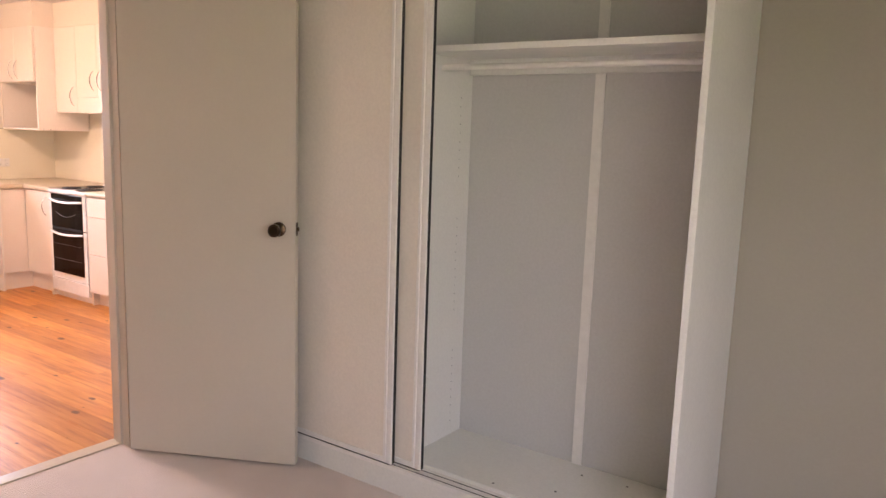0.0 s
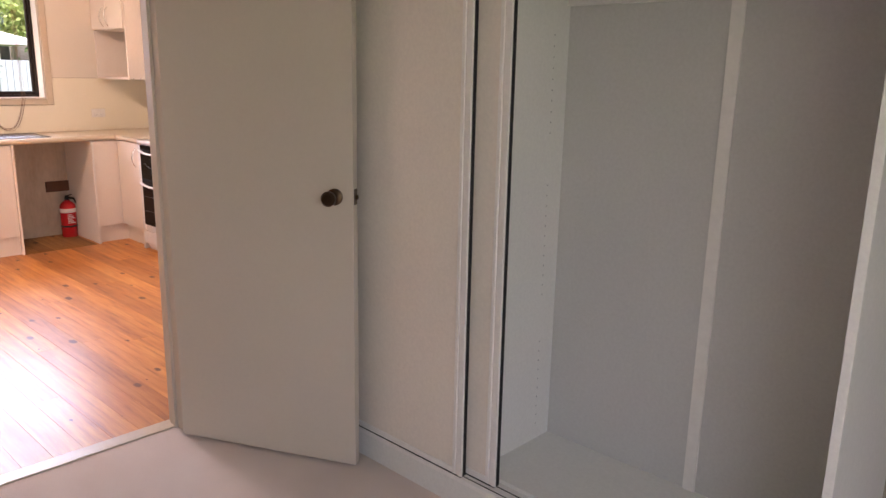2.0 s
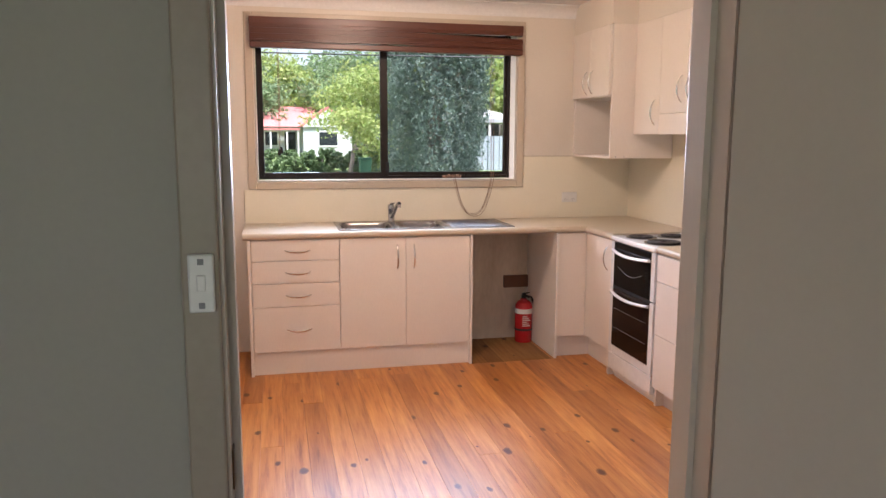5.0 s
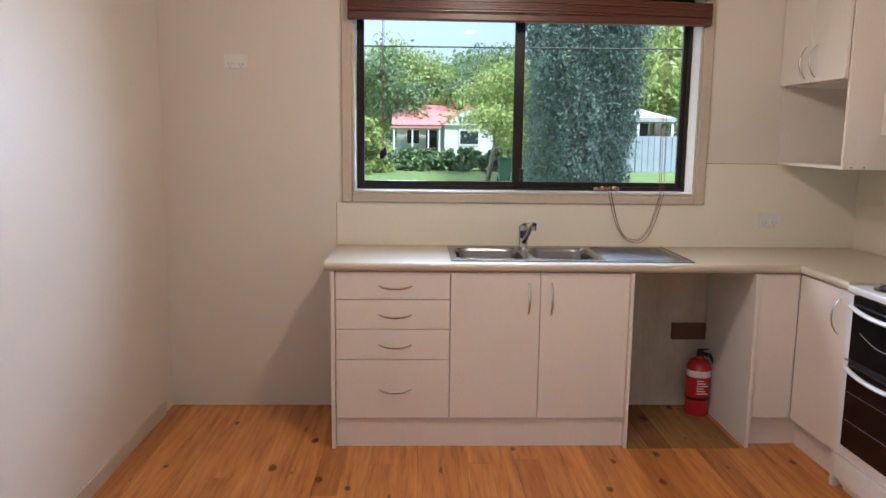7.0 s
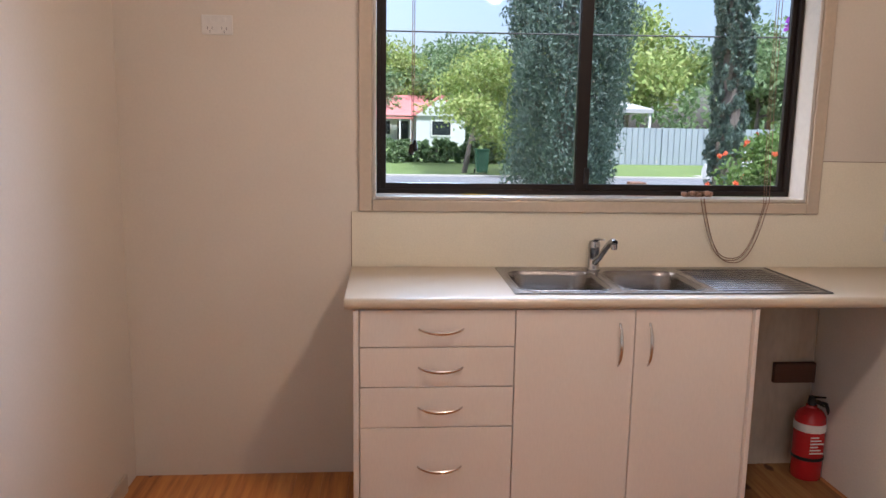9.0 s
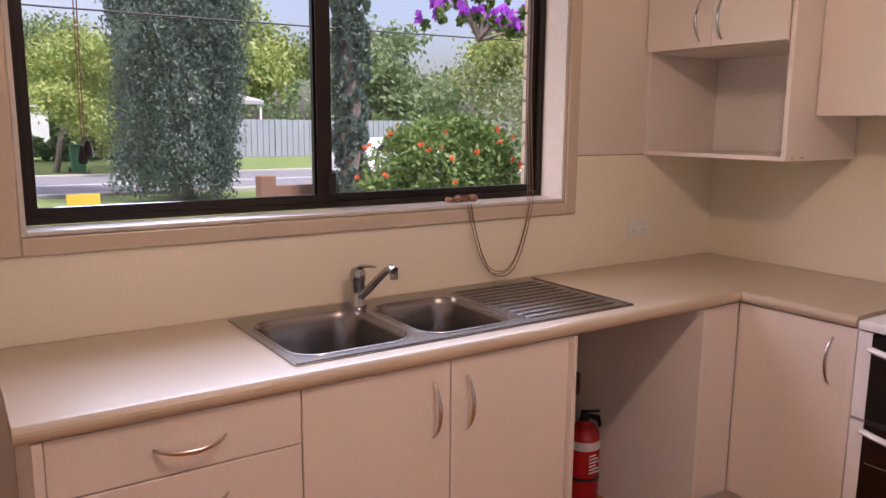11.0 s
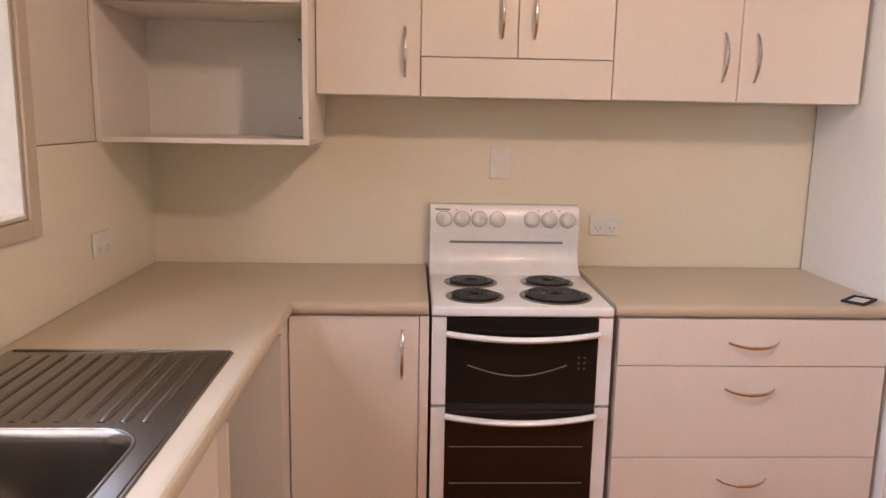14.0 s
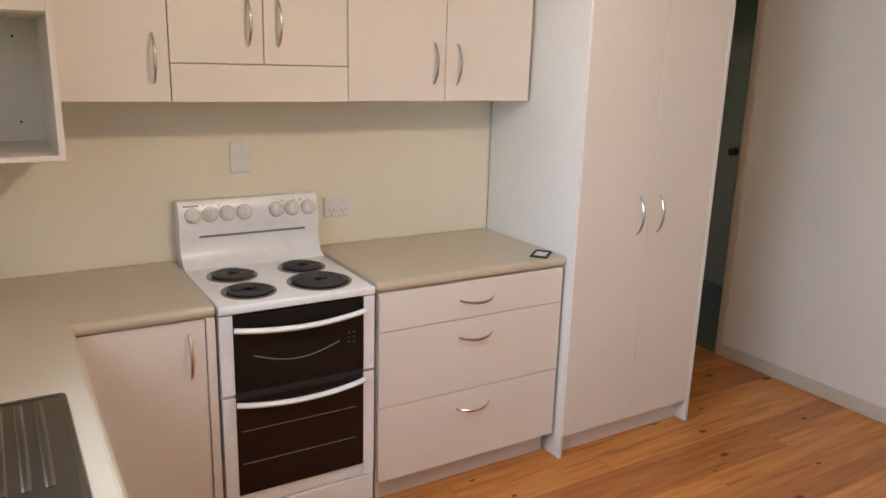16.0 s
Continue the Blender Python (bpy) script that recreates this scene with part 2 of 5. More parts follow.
# boards in the dishwasher gap: rougher, tinted darker and bluer
M_GAPFLOOR = floor_wood("matt_dark_bluish_boards", (0.50, 0.62, 0.80), 0.6)
M_SUBFLOOR = surf("dark_joint_dust", (0.05, 0.025, 0.012), None, 0.9)
M_RED = surf("red_extinguisher_enamel", (0.52, 0.018, 0.022), (0.42, 0.012, 0.016), 0.22, fine=20, bump=0.02, coat=0.3)
M_LABEL = surf("white_paper_band", (0.74, 0.70, 0.68), None, 0.5)
M_OFFCUT = surf("rough_brown_timber", (0.17, 0.075, 0.04), (0.10, 0.045, 0.025), 0.8, fine=60, stretch=(1, 0.2, 1), bump=0.3)
M_STAINWALL = surf("stained_unpainted_wall", (0.64, 0.56, 0.44), (0.42, 0.32, 0.21), 0.7, big=5, fine=40, stretch=(1, 1, 0.35), bump=0.15)
M_GLASS = clear_glass("window_glass")
M_LAMPGLASS = glowing("lamp_opal_glass", (1.0, 0.82, 0.62), 0.8)
M_BRICK = surf("cream_brick", (0.62, 0.52, 0.40), (0.52, 0.42, 0.31), 0.85, big=6, fine=120, bump=0.5, dist=0.004)
M_MORTAR = surf("grey_mortar", (0.20, 0.18, 0.155), None, 0.95, fine=150, bump=0.5)
M_CLAYBRICK = surf("brown_clay_brick", (0.25, 0.13, 0.09), (0.17, 0.09, 0.065), 0.9, big=5, fine=60, bump=0.4)
M_GRASS = surf("mown_grass", (0.15, 0.22, 0.06), (0.09, 0.14, 0.035), 0.95, big=0.5, fine=30, bump=0.8, dist=0.03)
M_GARDEN = surf("leaf_litter_soil", (0.13, 0.10, 0.07), (0.08, 0.06, 0.04), 0.95, big=1, fine=20, bump=0.8, dist=0.03)
M_ROAD = surf("asphalt", (0.17, 0.175, 0.185), (0.14, 0.145, 0.155), 0.85, big=0.4, fine=80, bump=0.4, dist=0.005)
M_LINE = surf("white_road_paint", (0.75, 0.75, 0.72), None, 0.7)
M_CONC = surf("pale_concrete", (0.42, 0.40, 0.36), None, 0.9)
M_BARK = surf("grey_bark", (0.19, 0.16, 0.135), (0.10, 0.08, 0.065), 0.95, big=3, fine=25, stretch=(1, 1, 0.3), bump=0.8, dist=0.03)
M_CYPRESS = foliage("cypress_foliage", (0.075, 0.12, 0.095), (0.13, 0.19, 0.15), (0.19, 0.26, 0.21))
M_LIGHTLEAF = foliage("bright_green_leaves", (0.15, 0.25, 0.05), (0.29, 0.38, 0.10), (0.44, 0.46, 0.15))
M_DARKLEAF = foliage("dark_green_leaves", (0.08, 0.14, 0.06), (0.16, 0.25, 0.10), (0.26, 0.35, 0.16))
M_BUSHLEAF = foliage("shrub_leaves", (0.05, 0.11, 0.02), (0.11, 0.20, 0.04), (0.20, 0.31, 0.08))
M_TWIGLEAF = foliage("sparse_grey_green_leaves", (0.12, 0.17, 0.07), (0.20, 0.26, 0.12), (0.30, 0.34, 0.18))
M_PALM = foliage("palm_leaflets", (0.04, 0.08, 0.035), (0.075, 0.135, 0.06), (0.13, 0.20, 0.10))
M_PURPLE = foliage("purple_petals", (0.30, 0.03, 0.45), (0.42, 0.06, 0.62), (0.55, 0.12, 0.75))
M_ORANGE = foliage("orange_red_petals", (0.65, 0.07, 0.02), (0.75, 0.13, 0.04), (0.80, 0.22, 0.08))
M_REDROOF = surf("faded_red_roof_sheet", (0.60, 0.22, 0.20), (0.52, 0.17, 0.155), 0.6, fine=6)
M_HOUSEWALL = surf("pale_weatherboard", (0.62, 0.63, 0.62), None, 0.7, fine=8)
M_FENCE = surf("grey_blue_steel_fence", (0.34, 0.38, 0.41), None, 0.5, fine=5)
M_DARKROOF = surf("grey_roof_sheet", (0.42, 0.42, 0.41), None, 0.6)
M_YELLOW = surf("yellow_sign_board", (0.80, 0.52, 0.05), None, 0.5)
M_GREENBIN = surf("green_bin_plastic", (0.03, 0.12, 0.06), None, 0.5)
M_CARPAINT = surf("white_car_paint", (0.78, 0.79, 0.80), None, 0.2, coat=0.6, bump=0.0)
M_DARKGLASS = surf("dark_window_glass", (0.03, 0.035, 0.04), None, 0.08, bump=0.0)
M_DIMPRINT = surf("dim_print_behind_glass", (0.07, 0.065, 0.06), None, 0.5)
M_BEAD = surf("turned_pale_wood_bead", (0.42, 0.25, 0.17), (0.33, 0.19, 0.12), 0.4, fine=60)
M_TYRE = surf("tyre_rubber", (0.02, 0.02, 0.02), None, 0.8)
M_WIRE = surf("black_cable", (0.02, 0.02, 0.02), None, 0.6)


# ---- building helpers ----
def boxed(bm, x0, x1, y0, y1, z0, z1, bevel=0.0, seg=2):
    r = bmesh.ops.create_cube(bm, size=1.0)
    for v in r["verts"]:
        v.co = Vector(((x0 + x1) / 2 + v.co.x * (x1 - x0), (y0 + y1) / 2 + v.co.y * (y1 - y0), (z0 + z1) / 2 + v.co.z * (z1 - z0)))
    if bevel:
        es = list({e for v in r["verts"] for e in v.link_edges})
        bmesh.ops.bevel(bm, geom=es, offset=bevel, segments=seg, affect="EDGES", profile=0.5)
    return bm


def box(x0, x1, y0, y1, z0, z1, bevel=0.0, seg=2):
    return boxed(bmesh.new(), x0, x1, y0, y1, z0, z1, bevel, seg)


def boxes(*rows, bevel=0.0):
    bm = bmesh.new()
    for r in rows:
        boxed(bm, *r, bevel)
    return bm


def tube(bm, pts, radius, n=8, flat=1.0, cap=True):
    """A tube along pts; radius a number or one a point."""
    pts = [Vector(p) for p in pts]
    rad = radius if isinstance(radius, (list, tuple)) else [radius] * len(pts)
    rings, side = [], None
    for i, p in enumerate(pts):
        d = (pts[min(i + 1, len(pts) - 1)] - pts[max(i - 1, 0)]).normalized()
        if side is None:
            side = d.cross(Vector((0, 0, 1)) if abs(d.z) < 0.9 else Vector((1, 0, 0))).normalized()
        side = (side - d * side.dot(d)).normalized()
        up = d.cross(side)
        rings.append([bm.verts.new(p + rad[i] * (math.cos(a) * side + math.sin(a) * up * flat)) for a in (2 * math.pi * k / n for k in range(n))])
    for a, b in zip(rings, rings[1:]):
        for k in range(n):
            bm.faces.new((a[k], a[(k + 1) % n], b[(k + 1) % n], b[k]))
    if cap:
        bm.faces.new(rings[0][::-1])
        bm.faces.new(rings[-1])
    return bm


def lathe(bm, profile, m, n=24):
    """Turns (radius, height) pairs round the z axis of m."""
    rings = []
    for r, h in profile:
        rings.append([bm.verts.new(m @ Vector((r * math.cos(a), r * math.sin(a), h))) for a in (2 * math.pi * k / n for k in range(n))])
    for a, b in zip(rings, rings[1:]):
        for k in range(n):
            bm.faces.new((a[k], a[(k + 1) % n], b[(k + 1) % n], b[k]))
    bm.faces.new(rings[0][::-1])
    bm.faces.new(rings[-1])
    return bm


def part(name, bm, material, parent=None, label="", smooth=False):
    """Links a bmesh as one mesh object, under a thing or a part."""
    me = bpy.data.meshes.new(name)
    bmesh.ops.recalc_face_normals(bm, faces=bm.faces[:])
    bm.to_mesh(me)
    bm.free()
    me.materials.append(material)
    if smooth:
        me.polygons.foreach_set("use_smooth", [True] * len(me.polygons))
        me.set_sharp_from_angle(angle=radians(40))
    ob = new(name, me)
    if parent:
        ob.parent = parent
    if label:
        ob["label"] = label
    return ob


def thing(name, label, category, group="", kind=""):
    ob = new(name)
    ob.empty_display_size = 0.1
    return tagged(ob, label, category, group, kind)


def structure(name, bm, material, label, category):
    return tagged(part(name, bm, material), label, category, kind="structure")


def loose_mesh(name, verts, faces, material, parent=None):
    me = bpy.data.meshes.new(name)
    me.from_pydata(verts, [], faces)
    me.materials.append(material)
    ob = new(name, me)
    if parent:
        ob.parent = parent
    return ob


# ---- the shell of the house ----
KX, KY, CEIL = 4.075, -3.735, 2.42          # kitchen: x from 0, y up to 0
WY0, WY1, WZ0, WZ1 = -2.74, -0.905, 1.18, 2.25   # window opening
DY0, DY1, DTOP = -2.695, -1.928, 2.04        # doorway to the bedroom
OY0, OY1 = -0.115, 0.70                     # doorway to the hall
BX0, BX1, BY0, BY1 = 4.19, 8.1, -5.2, -0.99  # bedroom

structure("wall_window", boxes((-0.115, 0, KY, WY0, -0.45, CEIL), (-0.115, 0, WY1, 0.0, -0.45, CEIL), (-0.115, 0, WY0, WY1, -0.45, WZ0), (-0.115, 0, WY0, WY1, WZ1, CEIL)),
          M_WALL, "cream painted kitchen wall with a wide window", "wall")
structure("wall_stove", box(-0.115, 3.235, 0.0, 0.1, 0, CEIL), M_WALL, "cream painted wall behind the stove", "wall")
structure("wall_passage_side", box(3.235, 3.32, 0.10, 0.85, 0, CEIL), M_WALL, "cream painted return wall beside the pantry", "wall")
structure("wall_passage_end", box(3.235, KX, 0.85, 0.95, 0, CEIL), M_WALL, "cream painted end wall of the passage", "wall")
structure("wall_kitchen_south", box(-0.115, BX0, KY - 0.1, KY, -0.45, CEIL), M_WALL, "cream painted bare kitchen wall", "wall")
structure("wall_between", boxes((KX, BX0 - 0.055, KY, DY0 - 0.012, 0, CEIL), (KX, BX0 - 0.055, DY1 + 0.012, OY0, 0, CEIL), (KX, BX0 - 0.055, OY1, 0.95, 0, CEIL),
          (KX, BX0 - 0.055, DY0 - 0.012, DY1 + 0.012, DTOP + 0.012, CEIL), (KX, BX0 - 0.055, OY0, OY1, DTOP, CEIL)), M_WALL, "cream painted wall with two doorways", "wall")
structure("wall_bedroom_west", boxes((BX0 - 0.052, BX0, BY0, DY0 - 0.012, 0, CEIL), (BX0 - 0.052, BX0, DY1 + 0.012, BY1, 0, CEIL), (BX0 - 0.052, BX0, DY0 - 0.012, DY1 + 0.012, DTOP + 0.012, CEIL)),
          M_BEDWALL_DIM, "beige painted bedroom wall with the doorway", "wall")
structure("wall_bedroom_north", box(BX0, BX1, BY1, BY1 + 0.1, 0, CEIL), M_BEDWALL_DIM, "beige painted bedroom wall beside the wardrobe", "wall")
structure("wall_bedroom_south", box(BX0 - 0.052, BX1, BY0 - 0.1, BY0, 0, CEIL), M_BEDWALL_DIM, "beige painted bedroom wall", "wall")
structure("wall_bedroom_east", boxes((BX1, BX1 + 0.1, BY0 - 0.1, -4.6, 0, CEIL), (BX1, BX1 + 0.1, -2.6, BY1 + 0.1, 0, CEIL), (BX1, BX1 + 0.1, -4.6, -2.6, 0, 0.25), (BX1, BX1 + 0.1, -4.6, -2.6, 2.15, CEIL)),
          M_BEDWALL_DIM, "beige painted bedroom wall with a window opening", "wall")
structure("wall_hall_east", box(5.30, 5.40, -0.89, 1.25, 0, CEIL), M_HALLDIM, "dim green-grey hall wall", "wall")
structure("wall_hall_north", box(BX0 - 0.055, 5.30, 1.15, 1.25, 0, CEIL), M_HALLDIM, "dim green-grey hall wall", "wall")
structure("ceiling_kitchen", box(-0.115, BX0 - 0.055, KY - 0.1, 0.95, CEIL, CEIL + 0.1), M_CEIL, "white painted kitchen ceiling", "ceiling")
structure("ceiling_bedroom", box(BX0 - 0.055, BX1 + 0.1, BY0 - 0.1, BY1 + 0.1, CEIL, CEIL + 0.1), M_CEIL, "white painted bedroom ceiling", "ceiling")
structure("ceiling_hall", box(BX0 - 0.055, 5.40, BY1 + 0.1, 1.25, CEIL, CEIL + 0.1), M_CEIL, "white painted hall ceiling", "ceiling")
structure("floor_bedroom", box(BX0 - 0.055, BX1, BY0, BY1, -0.1, 0.0), M_CARPET, "beige-pink worn bedroom carpet", "carpet")
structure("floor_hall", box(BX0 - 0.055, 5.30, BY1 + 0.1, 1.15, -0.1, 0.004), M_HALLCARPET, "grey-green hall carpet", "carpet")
structure("door_sill", box(KX - 0.01, BX0 - 0.05, DY0, DY1, -0.02, 0.006, 0.003), M_ARCH, "worn timber strip in the doorway", "threshold")


def cornice(name, a, b, inward):
    """A coved cornice between two wall points."""
    bm = bmesh.new()
    a, b, inward = Vector(a), Vector(b), Vector(inward)
    prof = [(0.0, -0.085), (0.008, -0.085)] + [(0.008 + 0.077 * (1 - math.cos(t)), -0.085 + 0.077 * math.sin(t)) for t in (i * math.pi / 12 for i in range(1, 7))] + [(0.085, 0.0), (0.0, 0.0)]
    rows = [[bm.verts.new(p + inward * u + Vector((0, 0, CEIL - 0.001 + w))) for u, w in prof] for p in (a, b)]
    for i in range(len(prof)):
        j = (i + 1) % len(prof)
        bm.faces.new((rows[0][i], rows[0][j], rows[1][j], rows[1][i]))
    bm.faces.new(rows[0])
    bm.faces.new(rows[1][::-1])
    return structure(name, bm, M_CEIL, "white coved plaster cornice", "cornice")


cornice("cornice_1", (0.001, KY, 0), (0.001, -0.47, 0), (1, 0, 0))
cornice("cornice_2", (0.0, KY + 0.001, 0), (KX, KY + 0.001, 0), (0, 1, 0))
cornice("cornice_3", (KX - 0.001, KY, 0), (KX - 0.001, 0.84, 0), (-1, 0, 0))

for nm, b in (("baseboard_1", (0.14, KX - 0.014, KY, KY + 0.014, 0, 0.075)), ("baseboard_2", (KX - 0.014, KX, DY1 + 0.06, OY0 - 0.045, 0, 0.075)),
              ("baseboard_3", (KX - 0.014, KX, KY + 0.014, DY0 - 0.06, 0, 0.075))):
    structure(nm, box(*b, 0.004), M_ARCH, "taupe painted low skirting board", "baseboard")
for nm, b in (("baseboard_4", (6.52, BX1, BY1 - 0.014, BY1, 0, 0.075)), ("baseboard_5", (BX0, BX0 + 0.014, BY0, DY0 - 0.065, 0, 0.075)), ("baseboard_6", (BX0, BX0 + 0.014, DY1 + 0.065, -1.535, 0, 0.075))):
    structure(nm, box(*b, 0.004), M_DOOR, "off-white painted skirting board", "baseboard")

# doorway trims
structure("door_frame_1", boxes((KX - 0.004, BX0 + 0.004, DY0 - 0.02, DY0, 0, DTOP), (KX - 0.004, BX0 + 0.004, DY1, DY1 + 0.02, 0, DTOP), (KX - 0.004, BX0 + 0.004, DY0 - 0.02, DY1 + 0.02, DTOP, DTOP + 0.02),
          (KX + 0.03, KX + 0.07, DY0, DY0 + 0.012, 0, DTOP - 0.012), (KX + 0.03, KX + 0.07, DY1 - 0.012, DY1, 0, DTOP - 0.012), (KX + 0.03, KX + 0.07, DY0, DY1, DTOP - 0.012, DTOP)), M_DOOR, "off-white painted door lining with a stop bead", "door frame")
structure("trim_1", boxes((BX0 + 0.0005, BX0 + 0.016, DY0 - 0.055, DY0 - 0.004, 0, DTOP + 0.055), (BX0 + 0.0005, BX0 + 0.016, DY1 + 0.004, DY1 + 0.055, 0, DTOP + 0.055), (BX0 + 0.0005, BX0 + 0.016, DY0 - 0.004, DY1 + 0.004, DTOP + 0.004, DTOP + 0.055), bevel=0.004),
          M_DIMTRIM, "taupe painted architrave on the bedroom side, darkened as shade", "trim")
structure("trim_2", boxes((KX - 0.016, KX - 0.0005, DY0 - 0.055, DY0 - 0.004, 0, DTOP + 0.055), (KX - 0.016, KX - 0.0005, DY1 + 0.004, DY1 + 0.055, 0, DTOP + 0.055), (KX - 0.016, KX - 0.0005, DY0 - 0.004, DY1 + 0.004, DTOP + 0.004, DTOP + 0.055), bevel=0.004),
          M_ARCH, "taupe painted architrave on the kitchen side", "trim")
structure("trim_3", boxes((KX - 0.016, KX + 0.08, OY0 - 0.045, OY0 - 0.0005, 0, DTOP + 0.045), (KX - 0.016, KX - 0.0005, OY1, OY1 + 0.05, 0, DTOP + 0.045), bevel=0.004), M_ARCH, "taupe painted hall doorway trim", "trim")

# hall door: off-white leaf given the dimmed hall colour as shade
hd = thing("hall_door", "closed off-white hall door, dimmed in colour, with a dark round knob", "door", kind="structure")
part("door_leaf", box(5.262, 5.297, 0.06, 0.885, 0.01, DTOP, 0.002), M_HALLDIM, hd)
part("knob", lathe(bmesh.new(), [(0.027, 0), (0.027, 0.006), (0.012, 0.01), (0.012, 0.03), (0.026, 0.04), (0.027, 0.055), (0.016, 0.064)], pose(5.262, 0.835, 1.06, 0, -90, 0)), M_BRONZE, hd, "dark bronze knob", True)


# ---- kitchen window ----
win = thing("window_1", "dark brown aluminium sliding window with two panes", "window", kind="structure")
structure("window_architrave", boxes((0.0005, 0.019, WY0 - 0.056, WY0 - 0.002, WZ0 - 0.05, WZ1 + 0.05), (0.0005, 0.019, WY1 + 0.002, WY1 + 0.056, WZ0 - 0.05, WZ1 + 0.05),
          (0.0005, 0.019, WY0 - 0.002, WY1 + 0.002, WZ0 - 0.05, WZ0 - 0.002), (0.0005, 0.019, WY0 - 0.002, WY1 + 0.002, WZ1 + 0.002, WZ1 + 0.05), bevel=0.005), M_ARCH, "taupe painted timber window architrave", "trim")
structure("window_reveal", boxes((-0.112, 0.008, WY0, WY0 + 0.012, WZ0, WZ1), (-0.112, 0.008, WY1 - 0.012, WY1, WZ0, WZ1), (-0.112, 0.008, WY0 + 0.012, WY1 - 0.012, WZ1 - 0.012, WZ1)), M_REVEAL, "white painted window reveal", "window reveal")
structure("window_sill", box(-0.112, 0.014, WY0 + 0.012, WY1 - 0.012, WZ0, WZ0 + 0.012, 0.003), M_REVEAL, "white chipped painted window sill board", "window sill")
gy0, gy1, gz0, gz1 = WY0 + 0.013, WY1 - 0.013, WZ0 + 0.013, WZ1 - 0.013
part("outer_frame", boxes((-0.155, -0.113, gy0, gy0 + 0.016, gz0, gz1), (-0.155, -0.113, gy1 - 0.016, gy1, gz0, gz1), (-0.155, -0.113, gy0 + 0.016, gy1 - 0.016, gz0, gz0 + 0.02), (-0.155, -0.113, gy0 + 0.016, gy1 - 0.016, gz1 - 0.02, gz1)), M_ALU, win)
MID, SW = -1.86, 0.024


def sash(y0, y1, x):
    s = part("sash", boxes((x - 0.011, x + 0.011, y0, y0 + SW, gz0 + 0.02, gz1 - 0.02), (x - 0.011, x + 0.011, y1 - SW, y1, gz0 + 0.02, gz1 - 0.02),
             (x - 0.011, x + 0.011, y0 + SW, y1 - SW, gz0 + 0.02, gz0 + 0.045), (x - 0.011, x + 0.011, y0 + SW, y1 - SW, gz1 - 0.05, gz1 - 0.02), bevel=0.002), M_ALU, win)
    g = part("pane", box(x - 0.002, x + 0.002, y0 + SW - 0.002, y1 - SW + 0.002, gz0 + 0.043, gz1 - 0.048), M_GLASS, s)
    g.visible_shadow = False


sash(gy0 + 0.016, MID + 0.030, -0.1245)
sash(MID - 0.016, gy1 - 0.016, -0.1475)
part("meeting_rail", box(-0.113, -0.108, MID - 0.018, MID + 0.034, gz0 + 0.02, gz1 - 0.02, 0.002), M_ALU, win)
part("latch", box(-0.108, -0.090, MID + 0.018, MID + 0.040, 1.24, 1.31, 0.004), M_BLACK, win, "black sliding window latch")

# timber blind, gathered up and hanging slightly skew
blind = thing("timber_blind", "red-brown timber slatted blind drawn up above the window", "blind")
part("headrail", box(0.02, 0.075, WY0 - 0.02, WY1 + 0.02, 2.215, 2.262, 0.004), M_BLIND, blind)
for i in range(9):
    z0 = 2.212 - 0.0122 * i
    dx = 0.004 * math.sin(i * 2.1)
    bm = box(0.022 + dx, 0.072 + dx, WY0 - 0.018, WY1 + 0.018, z0 - 0.0060, z0 + 0.0060, 0.002, 1)
    if i > 1:
        bmesh.ops.subdivide_edges(bm, edges=[e for e in bm.edges if abs(e.verts[0].co.y - e.verts[1].co.y) > 1], cuts=8)
        for v in bm.verts:
            v.co.z -= 0.022 * max(0.0, (v.co.y - WY0) / (WY1 - WY0) - 0.55) / 0.45
    part("slat", bm, M_BLIND, blind)
bm = box(0.018, 0.076, WY0 - 0.018, WY1 + 0.018, 2.066, 2.104, 0.006)
for v in bm.verts:
    v.co.z -= 0.006 * (v.co.y - WY0) / (WY1 - WY0)
part("bottom_rail", bm, M_BLIND, blind)
bm = bmesh.new()
tube(bm, [(0.0, -2.585, 2.2), (0.002, -2.583, 1.8), (0.0, -2.585, 1.40)], 0.0016, 6)
tube(bm, [(0.0, -2.577, 2.2), (0.0, -2.575, 1.8), (0.0, -2.579, 1.42)], 0.0016, 6)
part("tilt_cord", bm, M_CORD, blind, "brown tilt cord")
for dy, z in ((0, 1.36), (0.014, 1.375)):
    part("tassel", lathe(bmesh.new(), [(0.003, 0.045), (0.008, 0.04), (0.011, 0.02), (0.012, 0.004), (0.007, 0)], pose(0.0, -2.585 + dy, z), 12), M_BLACK, blind, "dark turned wooden tassel", True)
bm = bmesh.new()
for y0, y1, drop, x in ((-1.375, -1.092, 0.255, 0.030), (-1.365, -1.102, 0.245, 0.036), (-1.36, -1.078, 0.265, 0.028)):
    tube(bm, [(x, y0 + (y1 - y0) * t, 1.195 - 0.015 * t - drop * (1 - abs(2 * t - 1) ** 2.6)) for t in (k / 24 for k in range(25))], 0.0017, 6)
for y in (-1.092, -1.102, -1.078):
    tube(bm, [(0.030, y, 1.18), (0.0, y + 0.003, 1.55), (0.0, y, 2.2)], 0.0015, 6)
part("lift_cord", bm, M_CORD, blind, "brown looped lift cords")
bm = bmesh.new()
for k in range(5):
    tube(bm, [(0.004 + 0.009 * math.sin(t + k), -1.375 + 0.032 * math.cos(t * 1.3 + 1.1 * k) - 0.012 * k + 0.02, 1.207 + 0.010 * math.sin(2 * t + k) + 0.004) for t in (j * 0.35 for j in range(18))], 0.003, 6)
part("cord_knot", bm, M_CORD, blind, "knotted bundle of brown cord on the sill")

